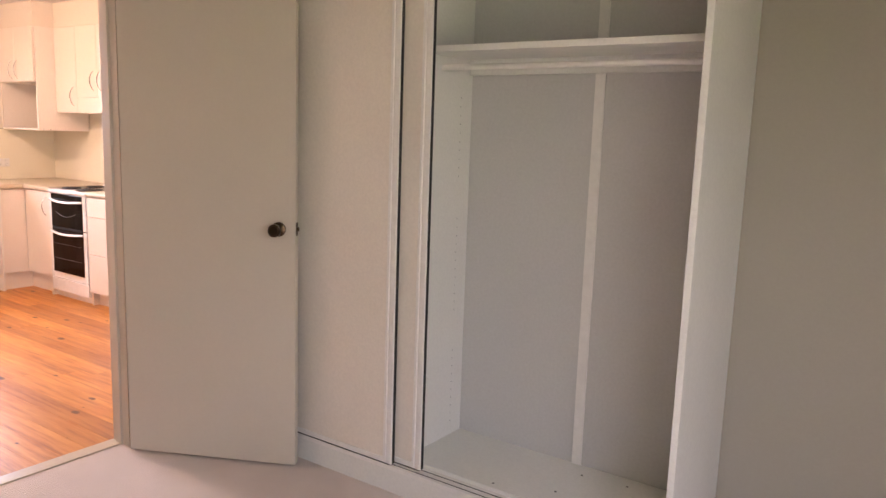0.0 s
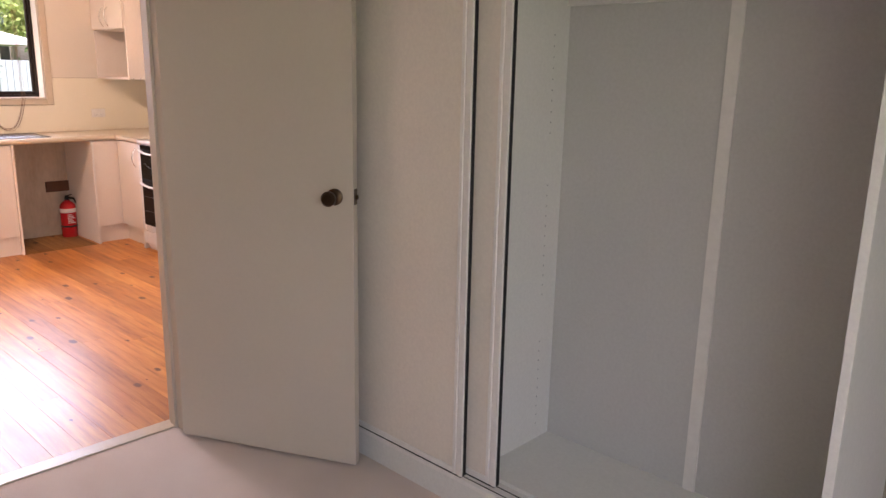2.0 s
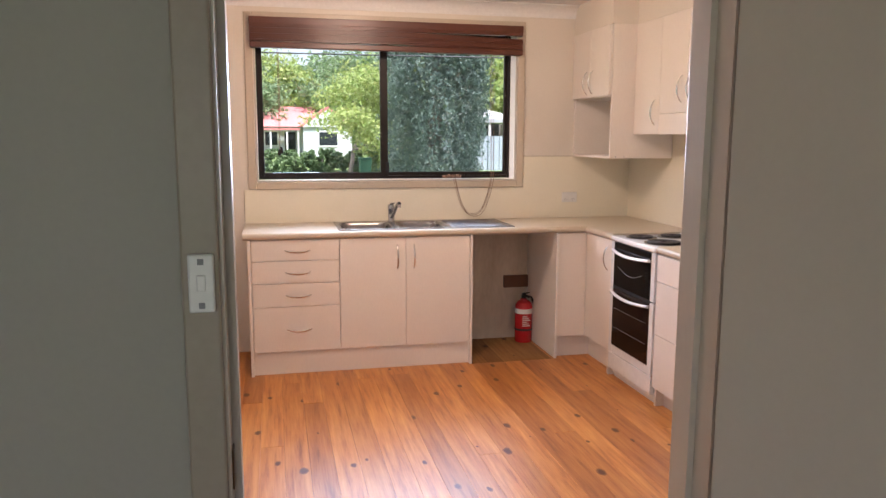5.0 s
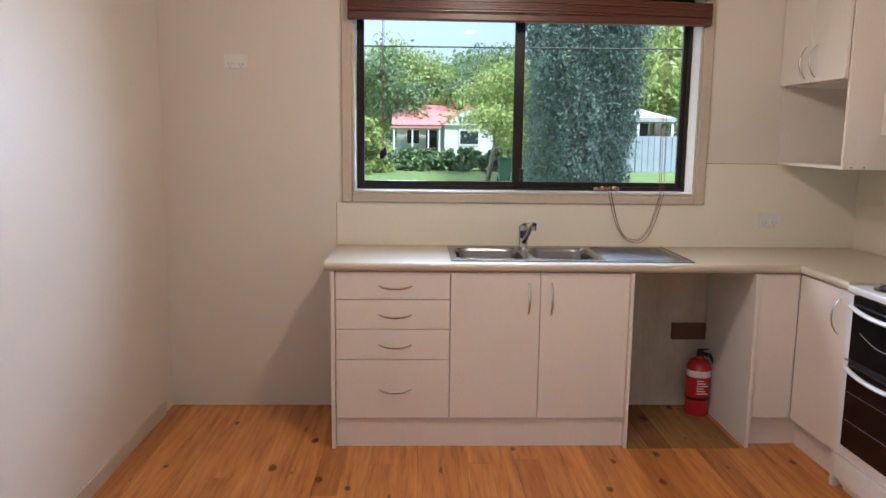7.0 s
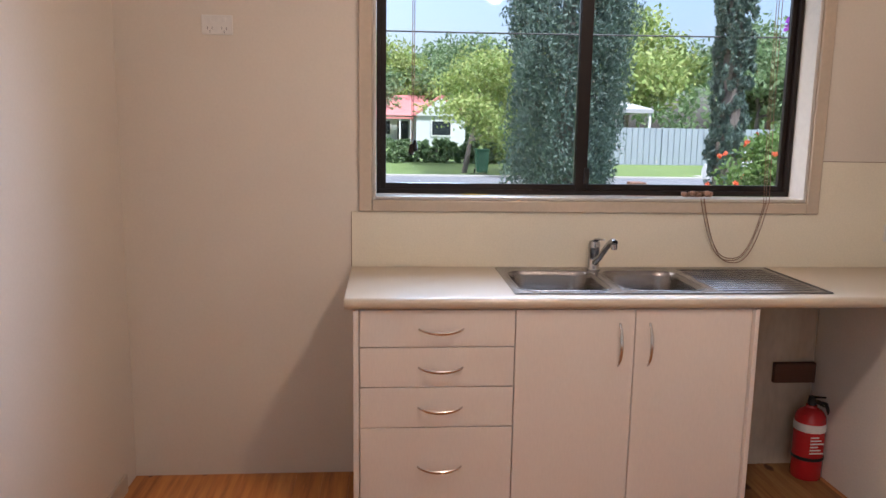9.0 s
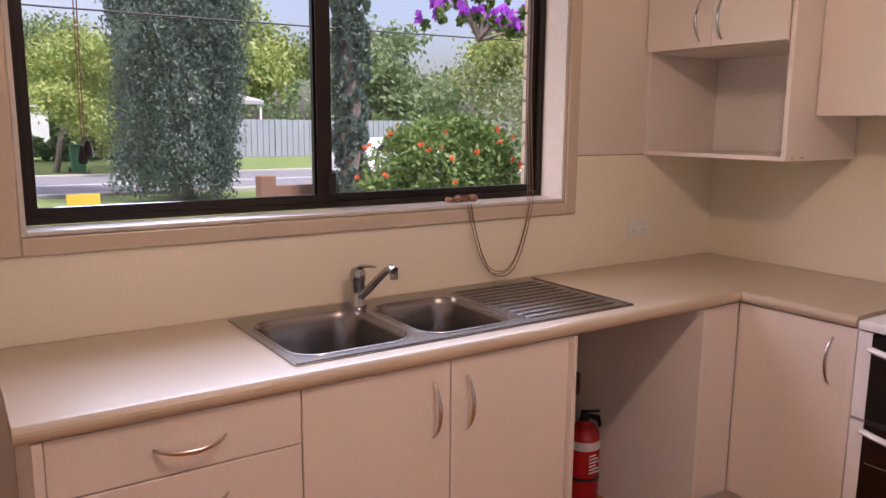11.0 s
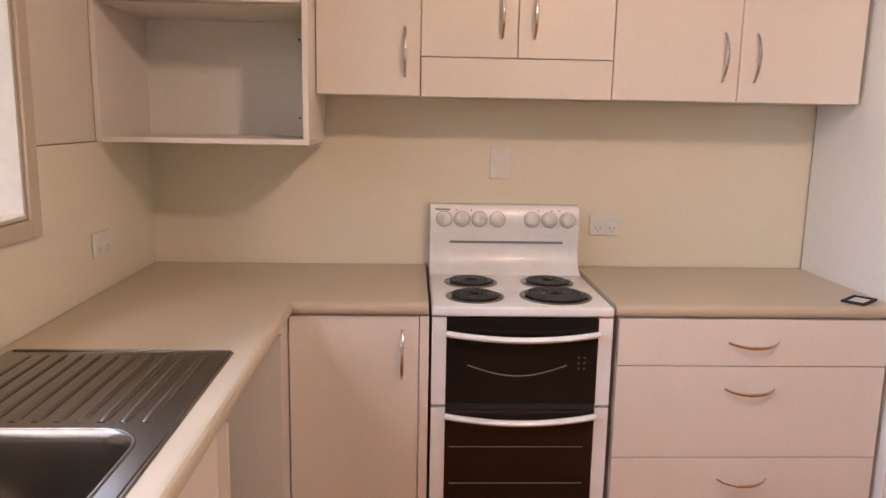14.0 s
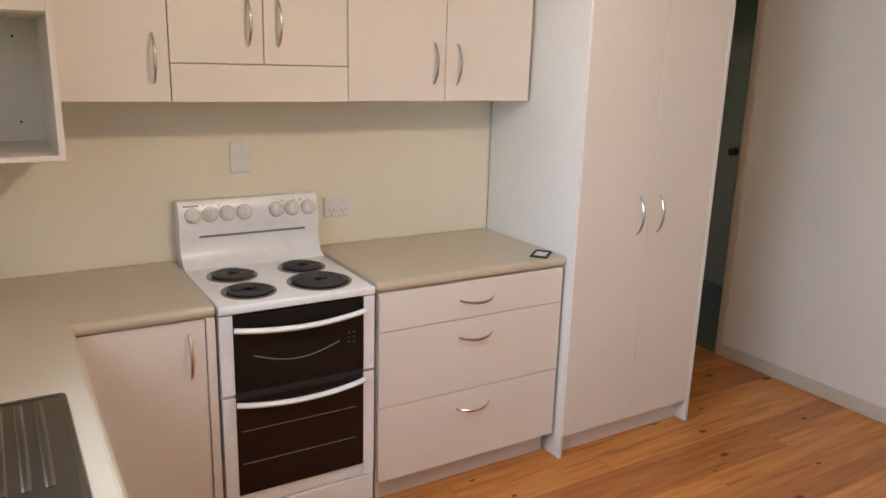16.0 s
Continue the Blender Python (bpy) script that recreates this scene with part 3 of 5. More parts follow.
for k in range(5):
    m = pose(0.000 + 0.010 * math.sin(2.3 * k), -1.425 + 0.024 * k, 1.2055 + 0.006 * (k % 2), 70, 0, 55 * k)
    part("cord_bead", lathe(bmesh.new(), [(0.004, 0), (0.010, 0.004), (0.0115, 0.012), (0.008, 0.022), (0.004, 0.026)], m, 12), M_BEAD, blind, "turned pale wooden cord bead", True)

# splashbacks
structure("splashback_1", boxes((0.0005, 0.006, -2.826, WY1 + 0.058, 0.9005, WZ0 - 0.052), (0.0005, 0.006, WY1 + 0.058, -0.0065, 0.9005, 1.352)), M_SPLASH, "cream laminate splashback under the window", "splashback")
structure("splashback_2", box(0.0005, 2.428, -0.006, -0.0005, 0.9005, 1.51), M_SPLASH, "cream laminate splashback behind the stove", "splashback")
# thin strips paint the dark shadow line along the splashback joints
structure("trim_joint", boxes((0.0005, 0.0068, WY1 + 0.058, -0.462, 1.352, 1.3545), (0.0005, 0.0066, -2.8285, -2.826, 0.9005, WZ0 - 0.052)), M_JOINTSHADE, "thin brown strip painted as the shadow line of the splashback joint", "sealant")
structure("wall_patch", box(0.0005, 0.003, -1.376, -0.80, 0.0, 0.86), M_STAINWALL, "stained bare wall inside the dishwasher gap", "wall")


# ---- switches and sockets ----
def outlet(name, m, w, h, label, rockers=2, pins=True):
    """A wall plate in its own x (width) and z (height), facing -y."""
    o = thing(name, label, "socket" if pins else "switch")
    part("plate", box(-w / 2, w / 2, -0.009, 0, -h / 2, h / 2, 0.003), M_WHITEPLASTIC, o)
    for k in range(rockers):
        cx = (k - (rockers - 1) / 2) * w * 0.46
        part("rocker", box(cx - 0.006, cx + 0.006, -0.013, -0.009, (h * 0.15 if pins else -0.01), (h * 0.15 + 0.016 if pins else 0.012), 0.0015), M_WHITEPLASTIC, o)
        if pins:
            part("pin_slots", boxes((cx - 0.010, cx - 0.0075, -0.0096, -0.0088, -0.018, -0.008), (cx + 0.0075, cx + 0.010, -0.0096, -0.0088, -0.018, -0.008), (cx - 0.0012, cx + 0.0012, -0.0096, -0.0088, -0.031, -0.021)), M_GREY, o)
    o.matrix_world = m
    return o


outlet("double_socket", pose(0.001, -3.34, 1.85, 0, 0, 90), 0.118, 0.074, "white double power socket high on the cream wall")
outlet("double_socket", pose(0.0065, -0.483, 1.05, 0, 0, 90), 0.118, 0.074, "white double power socket on the splashback")
outlet("double_socket", pose(1.666, -0.0065, 1.06, 0, 0, 0), 0.118, 0.080, "white double power socket beside the stove")
outlet("cooker_switch", pose(1.266, -0.0065, 1.283, 0, 0, 0), 0.076, 0.118, "white cooker isolating switch on the splashback", 1, False)
sw = outlet("light_switch", pose(BX0 + 0.0165, -2.723, 1.285, 0, 0, 90), 0.034, 0.080, "narrow white light switch on the architrave", 1, False)
for z in (0.026, -0.034):
    part("screw", box(-0.004, 0.004, -0.0105, -0.0088, z, z + 0.008), M_GREY, sw)
st = thing("latch_strike", "dark bronze latch strike on the door lining", "strike plate")
part("strike", box(KX + 0.074, KX + 0.102, DY0, DY0 + 0.003, 0.97, 1.03, 0.001), M_BRONZE, st)


# ---- handles ----
def bow(length, out=0.033, r=0.0052):
    """A bowed bar along z, standing out along -y."""
    bm = bmesh.new()
    pts = [(0, -0.001 - out * (1 - (2 * t - 1) ** 2) ** 0.8, (t - 0.5) * length) for t in (k / 16 for k in range(17))]
    return tube(bm, pts, [r * (0.8 + 0.4 * math.sin(math.pi * k / 16)) for k in range(17)], 8, 0.7)


def handle(parent, at, length=0.155, turn=0.0, flat=False):
    """Puts a bow handle at a place; turn: the way its cupboard faces, in degrees round z from -y."""
    h = part("handle", bow(length), M_NICKEL, parent, "satin metal bow handle", True)
    h.matrix_local = pose(*at, 0, 0, turn) @ (pose(0, 0, 0, 16, 0, 0) @ pose(0, 0, 0, 0, 90, 0) if flat else pose(0, 0, 0)) 
    return h


G = 0.0015   # half the gap between fronts
# ---- base cupboards under the window ----
FX = 0.580   # their front face


def front_x(name, parent, y0, y1, z0, z1, x=FX):
    return part(name, box(x - 0.018, x, y0 + G, y1 - G, z0 + G, z1 - G, 0.0018, 1), M_LAM, parent)


c = thing("drawer_unit", "off-white four-drawer kitchen base unit with bow handles", "cabinet")
part("end_panel", box(0.012, FX + 0.018, -2.797, -2.778, 0, 0.858, 0.001), M_LAM, c)
part("body", box(0.012, FX - 0.020, -2.777, -2.243, 0.145, 0.856), M_WHITELAM, c)
part("kickboard", box(0.50, 0.565, -2.777, -2.2403, 0.0, 0.144), M_LAM, c)
for z0, z1 in ((0.725, 0.858), (0.582, 0.725), (0.435, 0.582), (0.145, 0.435)):
    d = front_x("drawer_front", c, -2.777, -2.240, z0, z1)
    handle(d, (FX, -2.497, min((z0 + z1) / 2, z1 - 0.068)), 0.155, 90, True)
c = thing("sink_cupboard", "off-white two-door sink cupboard with bow handles", "cabinet")
part("end_panel", box(0.012, FX + 0.018, -1.394, -1.378, 0, 0.858, 0.001), M_LAM, c)
part("body", box(0.012, FX - 0.020, -2.237, -1.395, 0.145, 0.70), M_WHITELAM, c)
part("kickboard", box(0.50, 0.565, -2.240, -1.395, 0.0, 0.144), M_LAM, c)
for y0, y1, hy in ((-2.240, -1.817, -1.872), (-1.817, -1.394, -1.765)):
    d = front_x("door", c, y0, y1, 0.145, 0.858)
    handle(d, (FX, hy, 0.730), 0.155, 90)
c = thing("corner_cupboard", "off-white corner base cupboard beside the stove", "cabinet")
part("side_panel", box(0.012, FX + 0.018, -0.799, -0.782, 0, 0.858, 0.001), M_WHITELAM, c)
part("filler_front", box(FX - 0.018, FX, -0.7805, -0.5815, 0.147, 0.856, 0.0015), M_LAM, c)
part("kickboard", boxes((0.50, 0.545, -0.7805, -0.53, 0, 0.144), (0.5455, 0.985, -0.53, -0.515, 0, 0.144)), M_LAM, c)
part("body", boxes((0.012, FX - 0.020, -0.78, -0.012, 0.145, 0.80), (0.562, 0.975, -0.558, -0.012, 0.145, 0.80)), M_WHITELAM, c)
d = part("door", box(0.5825, 0.972, -0.580, -0.562, 0.147, 0.856, 0.0018), M_LAM, c)
handle(d, (0.921, -0.580, 0.735), 0.155, 0)
part("end_panel", box(0.974, 1.001, -0.590, -0.012, 0, 0.858, 0.001), M_LAM, c)
c = thing("wide_drawer_unit", "off-white wide three-drawer base unit beside the stove", "cabinet")
part("end_panel", box(1.572, 1.588, -0.580, -0.012, 0, 0.858, 0.001), M_LAM, c)
part("body", box(1.589, 2.405, -0.560, -0.012, 0.105, 0.856), M_WHITELAM, c)
part("kickboard", box(1.589, 2.412, -0.53, -0.51, 0.0, 0.104), M_LAM, c)
for z0, z1 in ((0.710, 0.858), (0.413, 0.710), (0.108, 0.413)):
    d = part("drawer_front", box(1.574, 2.410, -0.599, -0.581, z0 + G, z1 - G, 0.0018), M_LAM, c)
    handle(d, (1.990, -0.599, z1 - 0.072), 0.155, 0, True)

# ---- worktop with a rounded front ----


def run(name, rows, parent):
    """Sweeps the profile between two end lines: each a function of (depth, height)."""
    prof = [(0.008, 0.8605), (0.008, 0.9)] + [(0.580 + 0.020 * math.sin(a), 0.880 + 0.020 * math.cos(a)) for a in (k * math.pi / 8 for k in range(9))]
    bm = bmesh.new()
    rings = [[bm.verts.new(f(u, w)) for u, w in prof] for f in rows]
    for i in range(len(prof)):
        j = (i + 1) % len(prof)
        bm.faces.new((rings[0][i], rings[0][j], rings[1][j], rings[1][i]))
    bm.faces.new(rings[0])
    bm.faces.new(rings[1][::-1])
    return part(name, bm, M_TOP, parent)


top = thing("worktop", "sand-coloured laminate corner worktop with a rolled front edge", "worktop")
w1 = run("window_run", [lambda u, w: Vector((u, -2.826, w)), lambda u, w: Vector((u, -u, w))], top)
run("corner_run", [lambda u, w: Vector((u, -u, w)), lambda u, w: Vector((0.999, -u, w))], top)
# the sink's cut-out
cut = w1.data
bm = bmesh.new()
bm.from_mesh(cut)
for co, no in (((0, -2.21, 0), (0, 1, 0)), ((0, -1.50, 0), (0, 1, 0)), ((0.075, 0, 0), (1, 0, 0)), ((0.515, 0, 0), (1, 0, 0))):
    bmesh.ops.bisect_plane(bm, geom=bm.verts[:] + bm.edges[:] + bm.faces[:], plane_co=co, plane_no=no)
hole = [f for f in bm.faces if -2.21 < f.calc_center_median().y < -1.50 and 0.075 < f.calc_center_median().x < 0.515]
bmesh.ops.delete(bm, geom=hole, context="FACES")
bm.to_mesh(cut)
bm.free()
top2 = thing("worktop", "short sand-coloured laminate worktop between stove and pantry", "worktop")
run("straight_run", [lambda u, w: Vector((1.562, -u, w)), lambda u, w: Vector((2.424, -u, w))], top2)

# ---- sink ----
sink = thing("kitchen_sink", "stainless steel double-bowl sink with a ribbed drainer", "sink")
SX0, SX1, SY0, SY1 = 0.035, 0.538, -2.237, -1.072


def rounded(cx, cy, hx, hy, r, z, n=10):
    pts = []
    for sx, sy, a0 in ((1, 1, 0), (-1, 1, 90), (-1, -1, 180), (1, -1, 270)):
        for k in range(n + 1):
            a = radians(a0 + 90 * k / n)
            pts.append((cx + sx * (hx - r) + r * math.cos(a), cy + sy * (hy - r) + r * math.sin(a), z))
    return pts


bowls = ((0.305, -2.037, 0.185, 0.170), (0.305, -1.672, 0.185, 0.155))
bm = bmesh.new()
edges = []
zt = 0.9035
for loop in [rounded(0.2865, -1.6545, 0.2515, 0.5825, 0.012, zt, 3)] + [rounded(cx, cy, hx, hy, 0.075, zt) for cx, cy, hx, hy in bowls]:
    vs = [bm.verts.new(p) for p in loop]
    edges += [bm.edges.new((vs[i], vs[(i + 1) % len(vs)])) for i in range(len(vs))]
bmesh.ops.triangle_fill(bm, edges=edges, use_beauty=True)
outer = rounded(0.2865, -1.6545, 0.2515, 0.5825, 0.012, zt, 3)
a = [bm.verts.new(p) for p in outer]
b = [bm.verts.new((p[0] + (0.003 if p[0] > 0.28 else -0.003), p[1], 0.9002)) for p in outer]
for i in range(len(a)):
    j = (i + 1) % len(a)
    bm.faces.new((a[i], a[j], b[j], b[i]))
bmesh.ops.remove_doubles(bm, verts=bm.verts[:], dist=0.0004)
part("rim", bm, M_STEEL, sink)
for cx, cy, hx, hy in bowls:
    bm = bmesh.new()
    rings = []
    for inset, z, r in ((0.0, zt, 0.075), (0.004, zt - 0.004, 0.073), (0.010, zt - 0.02, 0.07), (0.016, zt - 0.110, 0.066), (0.019, zt - 0.128, 0.065), (0.025, zt - 0.143, 0.062), (0.036, zt - 0.154, 0.058), (0.055, zt - 0.1605, 0.05), (0.08, zt - 0.1625, 0.04), (0.11, zt - 0.163, 0.03)):
        rings.append([bm.verts.new(p) for p in rounded(cx, cy, hx - inset, hy - inset, r, z)])
    for p, q in zip(rings, rings[1:]):
        for i in range(len(p)):
            j = (i + 1) % len(p)
            bm.faces.new((p[i], p[j], q[j], q[i]))
    bm.faces.new(rings[-1])
    bw = part("bowl", bm, M_STEEL, sink, "", True)
    lip = rounded(cx, cy, hx + 0.004, hy + 0.004, 0.079, zt + 0.0004)
    part("bowl_lip", tube(bmesh.new(), lip + lip[:1], 0.0035, 8, 0.6, False), M_STEEL, bw, "rolled steel lip", True)
    part("waste", lathe(bmesh.new(), [(0.038, 0), (0.038, 0.003), (0.030, 0.003), (0.026, 0.001)], pose(cx - 0.02, cy, zt - 0.1625)), M_CHROME, bw, "chrome waste ring", True)
for k in range(11):
    x = 0.095 + k * 0.0385
    bm = bmesh.new()
    tube(bm, [(x, -1.485, zt - 0.002), (x, -1.465, zt + 0.0008), (x, -1.13, zt + 0.0008), (x, -1.105, zt - 0.002)], 0.0095, 12, 0.36)
    part("drainer_rib", bm, M_STEEL, sink, "", True)
part("raised_edge", boxes((0.045, 0.53, -1.085, -1.077, zt - 0.001, zt + 0.003), (0.526, 0.533, -2.23, -1.077, zt - 0.001, zt + 0.0025), bevel=0.001), M_STEEL, sink)

tap = thing("mixer_tap", "chrome single-lever kitchen mixer tap on the sink", "tap")
T = pose(0.085, -1.835, zt)
part("base", lathe(bmesh.new(), [(0.027, 0), (0.027, 0.006), (0.023, 0.012), (0.022, 0.075), (0.024, 0.08), (0.024, 0.105), (0.020, 0.118), (0.008, 0.124)], T), M_CHROME, tap, "", True)
bm = tube(bmesh.new(), [T @ Vector(p) for p in ((0.012, 0, 0.03), (0.05, 0.008, 0.058), (0.10, 0.016, 0.10), (0.145, 0.023, 0.135), (0.165, 0.026, 0.142), (0.18, 0.028, 0.138))], [0.013, 0.0125, 0.0115, 0.011, 0.0125, 0.0135], 12)
part("spout", bm, M_CHROME, tap, "", True)
part("aerator", lathe(bmesh.new(), [(0.012, 0), (0.013, 0.02)], T @ pose(0.176, 0.028, 0.112), 14), M_CHROME, tap, "", True)
bm = tube(bmesh.new(), [T @ Vector(p) for p in ((0.0, 0, 0.118), (0.02, 0.004, 0.128), (0.06, 0.010, 0.134), (0.085, 0.014, 0.136))], [0.014, 0.012, 0.008, 0.006], 10, 0.5)
part("lever", bm, M_CHROME, tap, "", True)


# ---- upper cupboards ----
c = thing("microwave_cabinet", "off-white corner wall cabinet with an open microwave shelf", "cabinet")
part("side_panel", box(0.616, 0.634, -0.460, -0.012, 1.352, 2.215, 0.001), M_LAM, c)
part("side_panel", box(0.002, 0.018, -0.460, -0.012, 1.352, 2.215, 0.001), M_LAM, c)
part("shelf", box(0.018, 0.616, -0.458, -0.012, 1.352, 1.368, 0.001), M_LAM, c)
part("shelf", box(0.018, 0.616, -0.440, -0.012, 1.757, 1.773, 0.001), M_LAM, c)
part("back_panel", box(0.018, 0.616, -0.030, -0.012, 1.368, 1.757), M_WHITELAM, c)
for x, z in ((0.545, 1.70), (0.545, 1.43)):
    part("screw_hole", lathe(bmesh.new(), [(0.004, 0), (0.003, 0.001)], pose(x, -0.030, z, 90, 0, 0), 10), M_BLACK, c, "small dark screw hole")
part("top_panel", box(0.018, 0.616, -0.440, -0.012, 2.199, 2.215), M_LAM, c)
for y in (-0.42, -0.36):
    part("screw_cap", tube(bmesh.new(), [(0.633, y, 1.362), (0.635, y, 1.362)], 0.004, 10), M_GREY, c)
for x0, x1, hx in ((0.004, 0.310, 0.262), (0.310, 0.616, 0.358)):
    d = part("door", box(x0 + G, x1 - G, -0.478, -0.461, 1.762, 2.213, 0.0018), M_LAM, c)
    handle(d, (hx, -0.478, 1.862), 0.155, 0)


def wall_unit(label, x0, x1, z0, doors, fascia=None):
    u = thing("wall_cabinet", label, "cabinet", "row of wall cabinets")
    part("body", box(x0, x1, -0.282, -0.012, z0 + 0.003, 2.215), M_WHITELAM, u)
    for a, b, hx, hz in doors:
        d = part("door", box(a + G, b - G, -0.301, -0.283, (fascia or z0) + G, 2.213, 0.0018), M_LAM, u)
        handle(d, (hx, -0.301, hz), 0.155, 0)
    if fascia:
        part("fascia", box(x0 + G, x1 - G, -0.301, -0.283, z0, fascia - G, 0.0018), M_LAM, u)
    return u


wall_unit("off-white single-door wall cabinet beside the microwave shelf", 0.6345, 0.968, 1.508, [(0.636, 0.968, 0.918, 1.645)])
wall_unit("off-white two-door range hood cabinet above the stove", 0.9685, 1.588, 1.508, [(0.968, 1.278, 1.226, 1.770), (1.278, 1.588, 1.330, 1.770)], 1.632)
wall_unit("off-white two-door wall cabinet next to the pantry", 1.5885, 2.410, 1.508, [(1.588, 2.000, 1.947, 1.650), (2.000, 2.410, 2.052, 1.650)])
structure("bulkhead", boxes((0.001, 0.634, -0.470, -0.001, 2.216, CEIL - 0.001), (0.6345, 3.234, -0.295, -0.001, 2.216, CEIL - 0.001)), M_WALL, "cream painted bulkhead above the wall cabinets", "bulkhead")

# ---- pantry ----
PX0, PX1, PF = 2.428, 3.222, -0.640
c = thing("pantry_cupboard", "tall off-white two-door pantry cupboard", "cabinet")
part("side_panel", box(PX0, PX0 + 0.018, PF + 0.006, -0.012, 0, 2.215, 0.001), M_WHITELAM, c, "white melamine side panel")
part("side_panel", box(PX1 - 0.018, PX1, PF - 0.004, -0.001, 0, 2.215, 0.001), M_LAM, c)
part("body", box(PX0 + 0.018, PX1 - 0.018, PF + 0.022, -0.012, 0.105, 2.212), M_WHITELAM, c)
part("kickboard", box(PX0 + 0.018, PX1 - 0.018, PF + 0.055, PF + 0.071, 0, 0.104), M_LAM, c)
pm = (PX0 + PX1) / 2 + 0.003
for x0, x1, hx in ((PX0 + 0.004, pm, pm - 0.062), (pm, PX1 - 0.018, pm + 0.055)):
    d = part("door", box(x0 + G, x1 - G, PF, PF + 0.018, 0.105, 2.212, 0.0018), M_LAM, c)
    handle(d, (hx, PF, 1.053), 0.165, 0)

# ---- stove ----
s = thing("electric_stove", "white freestanding electric stove with four coil hotplates", "stove")
X0, X1, SF = 1.008, 1.556, -0.600
part("body", box(X0 + 0.004, X1 - 0.004, SF + 0.03, -0.03, 0.02, 0.862, 0.003), M_ENAMEL, s)
part("hob", box(X0, X1, SF - 0.008, -0.06, 0.862, 0.892, 0.008, 3), M_ENAMEL, s, "white enamel hob", True)
prof = [(-0.012, 0.885), (-0.012, 1.128), (-0.030, 1.136), (-0.062, 1.133), (-0.072, 1.122), (-0.088, 1.045), (-0.082, 1.030), (-0.078, 0.985), (-0.084, 0.945), (-0.105, 0.910), (-0.145, 0.893), (-0.15, 0.885)]
bm = bmesh.new()
rings = [[bm.verts.new((x, y, z)) for y, z in prof] for x in (X0 + 0.004, X1 - 0.004)]
for i in range(len(prof)):
    j = (i + 1) % len(prof)
    bm.faces.new((rings[0][i], rings[0][j], rings[1][j], rings[1][i]))
bm.faces.new(rings[0][::-1])
bm.faces.new(rings[1])
guard = part("backguard", bm, M_ENAMEL, s, "", True)
part("vent_slot", box(X0 + 0.075, X1 - 0.06, -0.0835, -0.0765, 0.996, 1.004, 0.001), M_GREY, guard, "grey steam vent slot")
tilt = pose(0, -0.0805, 1.083, 90 - 11.7, 0, 0)
for x in (1.050, 1.114, 1.178, 1.243, 1.368, 1.432, 1.498):
    k = part("control_knob", lathe(bmesh.new(), [(0.027, 0), (0.027, 0.005), (0.0225, 0.007), (0.0215, 0.020), (0.019, 0.022)], pose(x + 0.012, 0, 0) @ tilt, 28), M_WHITEPLASTIC, guard, "", True)
    part("dial_ring", lathe(bmesh.new(), [(0.0292, 0), (0.0292, 0.0012), (0.0270, 0.0014)], pose(x + 0.012, 0, 0) @ tilt, 28), M_GREY, k, "grey printed dial ring", True)
    bm = box(-0.0035, 0.0035, -0.017, 0.017, 0.0, 0.026, 0.0012)
    bm.transform(pose(x + 0.012, 0, 0) @ tilt)
    part("grip", bm, M_WHITEPLASTIC, k)
for x in (1.096, 1.150, 1.394, 1.443, 1.470):
    part("indicator_mark", lathe(bmesh.new(), [(0.003, 0), (0.003, 0.001)], pose(x + 0.01, 0, 0) @ tilt @ pose(0, 0.033, 0), 8), M_GREY, guard)
bm = boxes((0.0, 0.055, 0.031, 0.037, 0.0, 0.0012))
bm.transform(pose(1.030, 0, 0) @ tilt)
part("name_bar", bm, M_GREY, guard, "small grey maker's bar")
for cx, cy, r in ((1.148, -0.270, 0.078), (1.146, -0.475, 0.080), (1.410, -0.265, 0.078), (1.402, -0.465, 0.102)):
    h = part("hotplate", lathe(bmesh.new(), [(r + 0.012, 0.0), (r + 0.012, 0.004), (r + 0.006, 0.0055), (r, 0.002), (0.01, 0.001)], pose(cx, cy, 0.8915), 40), M_STEEL, s, "chrome drip ring with a black coil", True)
    n = int(r / 0.0165)
    pts = [(cx + (0.018 + (r - 0.024) * t) * math.cos(2 * math.pi * n * t), cy + (0.018 + (r - 0.024) * t) * math.sin(2 * math.pi * n * t), 0.9005) for t in (k / (n * 28) for k in range(n * 28 + 1))]
    part("coil", tube(bmesh.new(), pts, 0.0068, 6, 0.7), M_COIL, h, "black spiral heating coil", True)
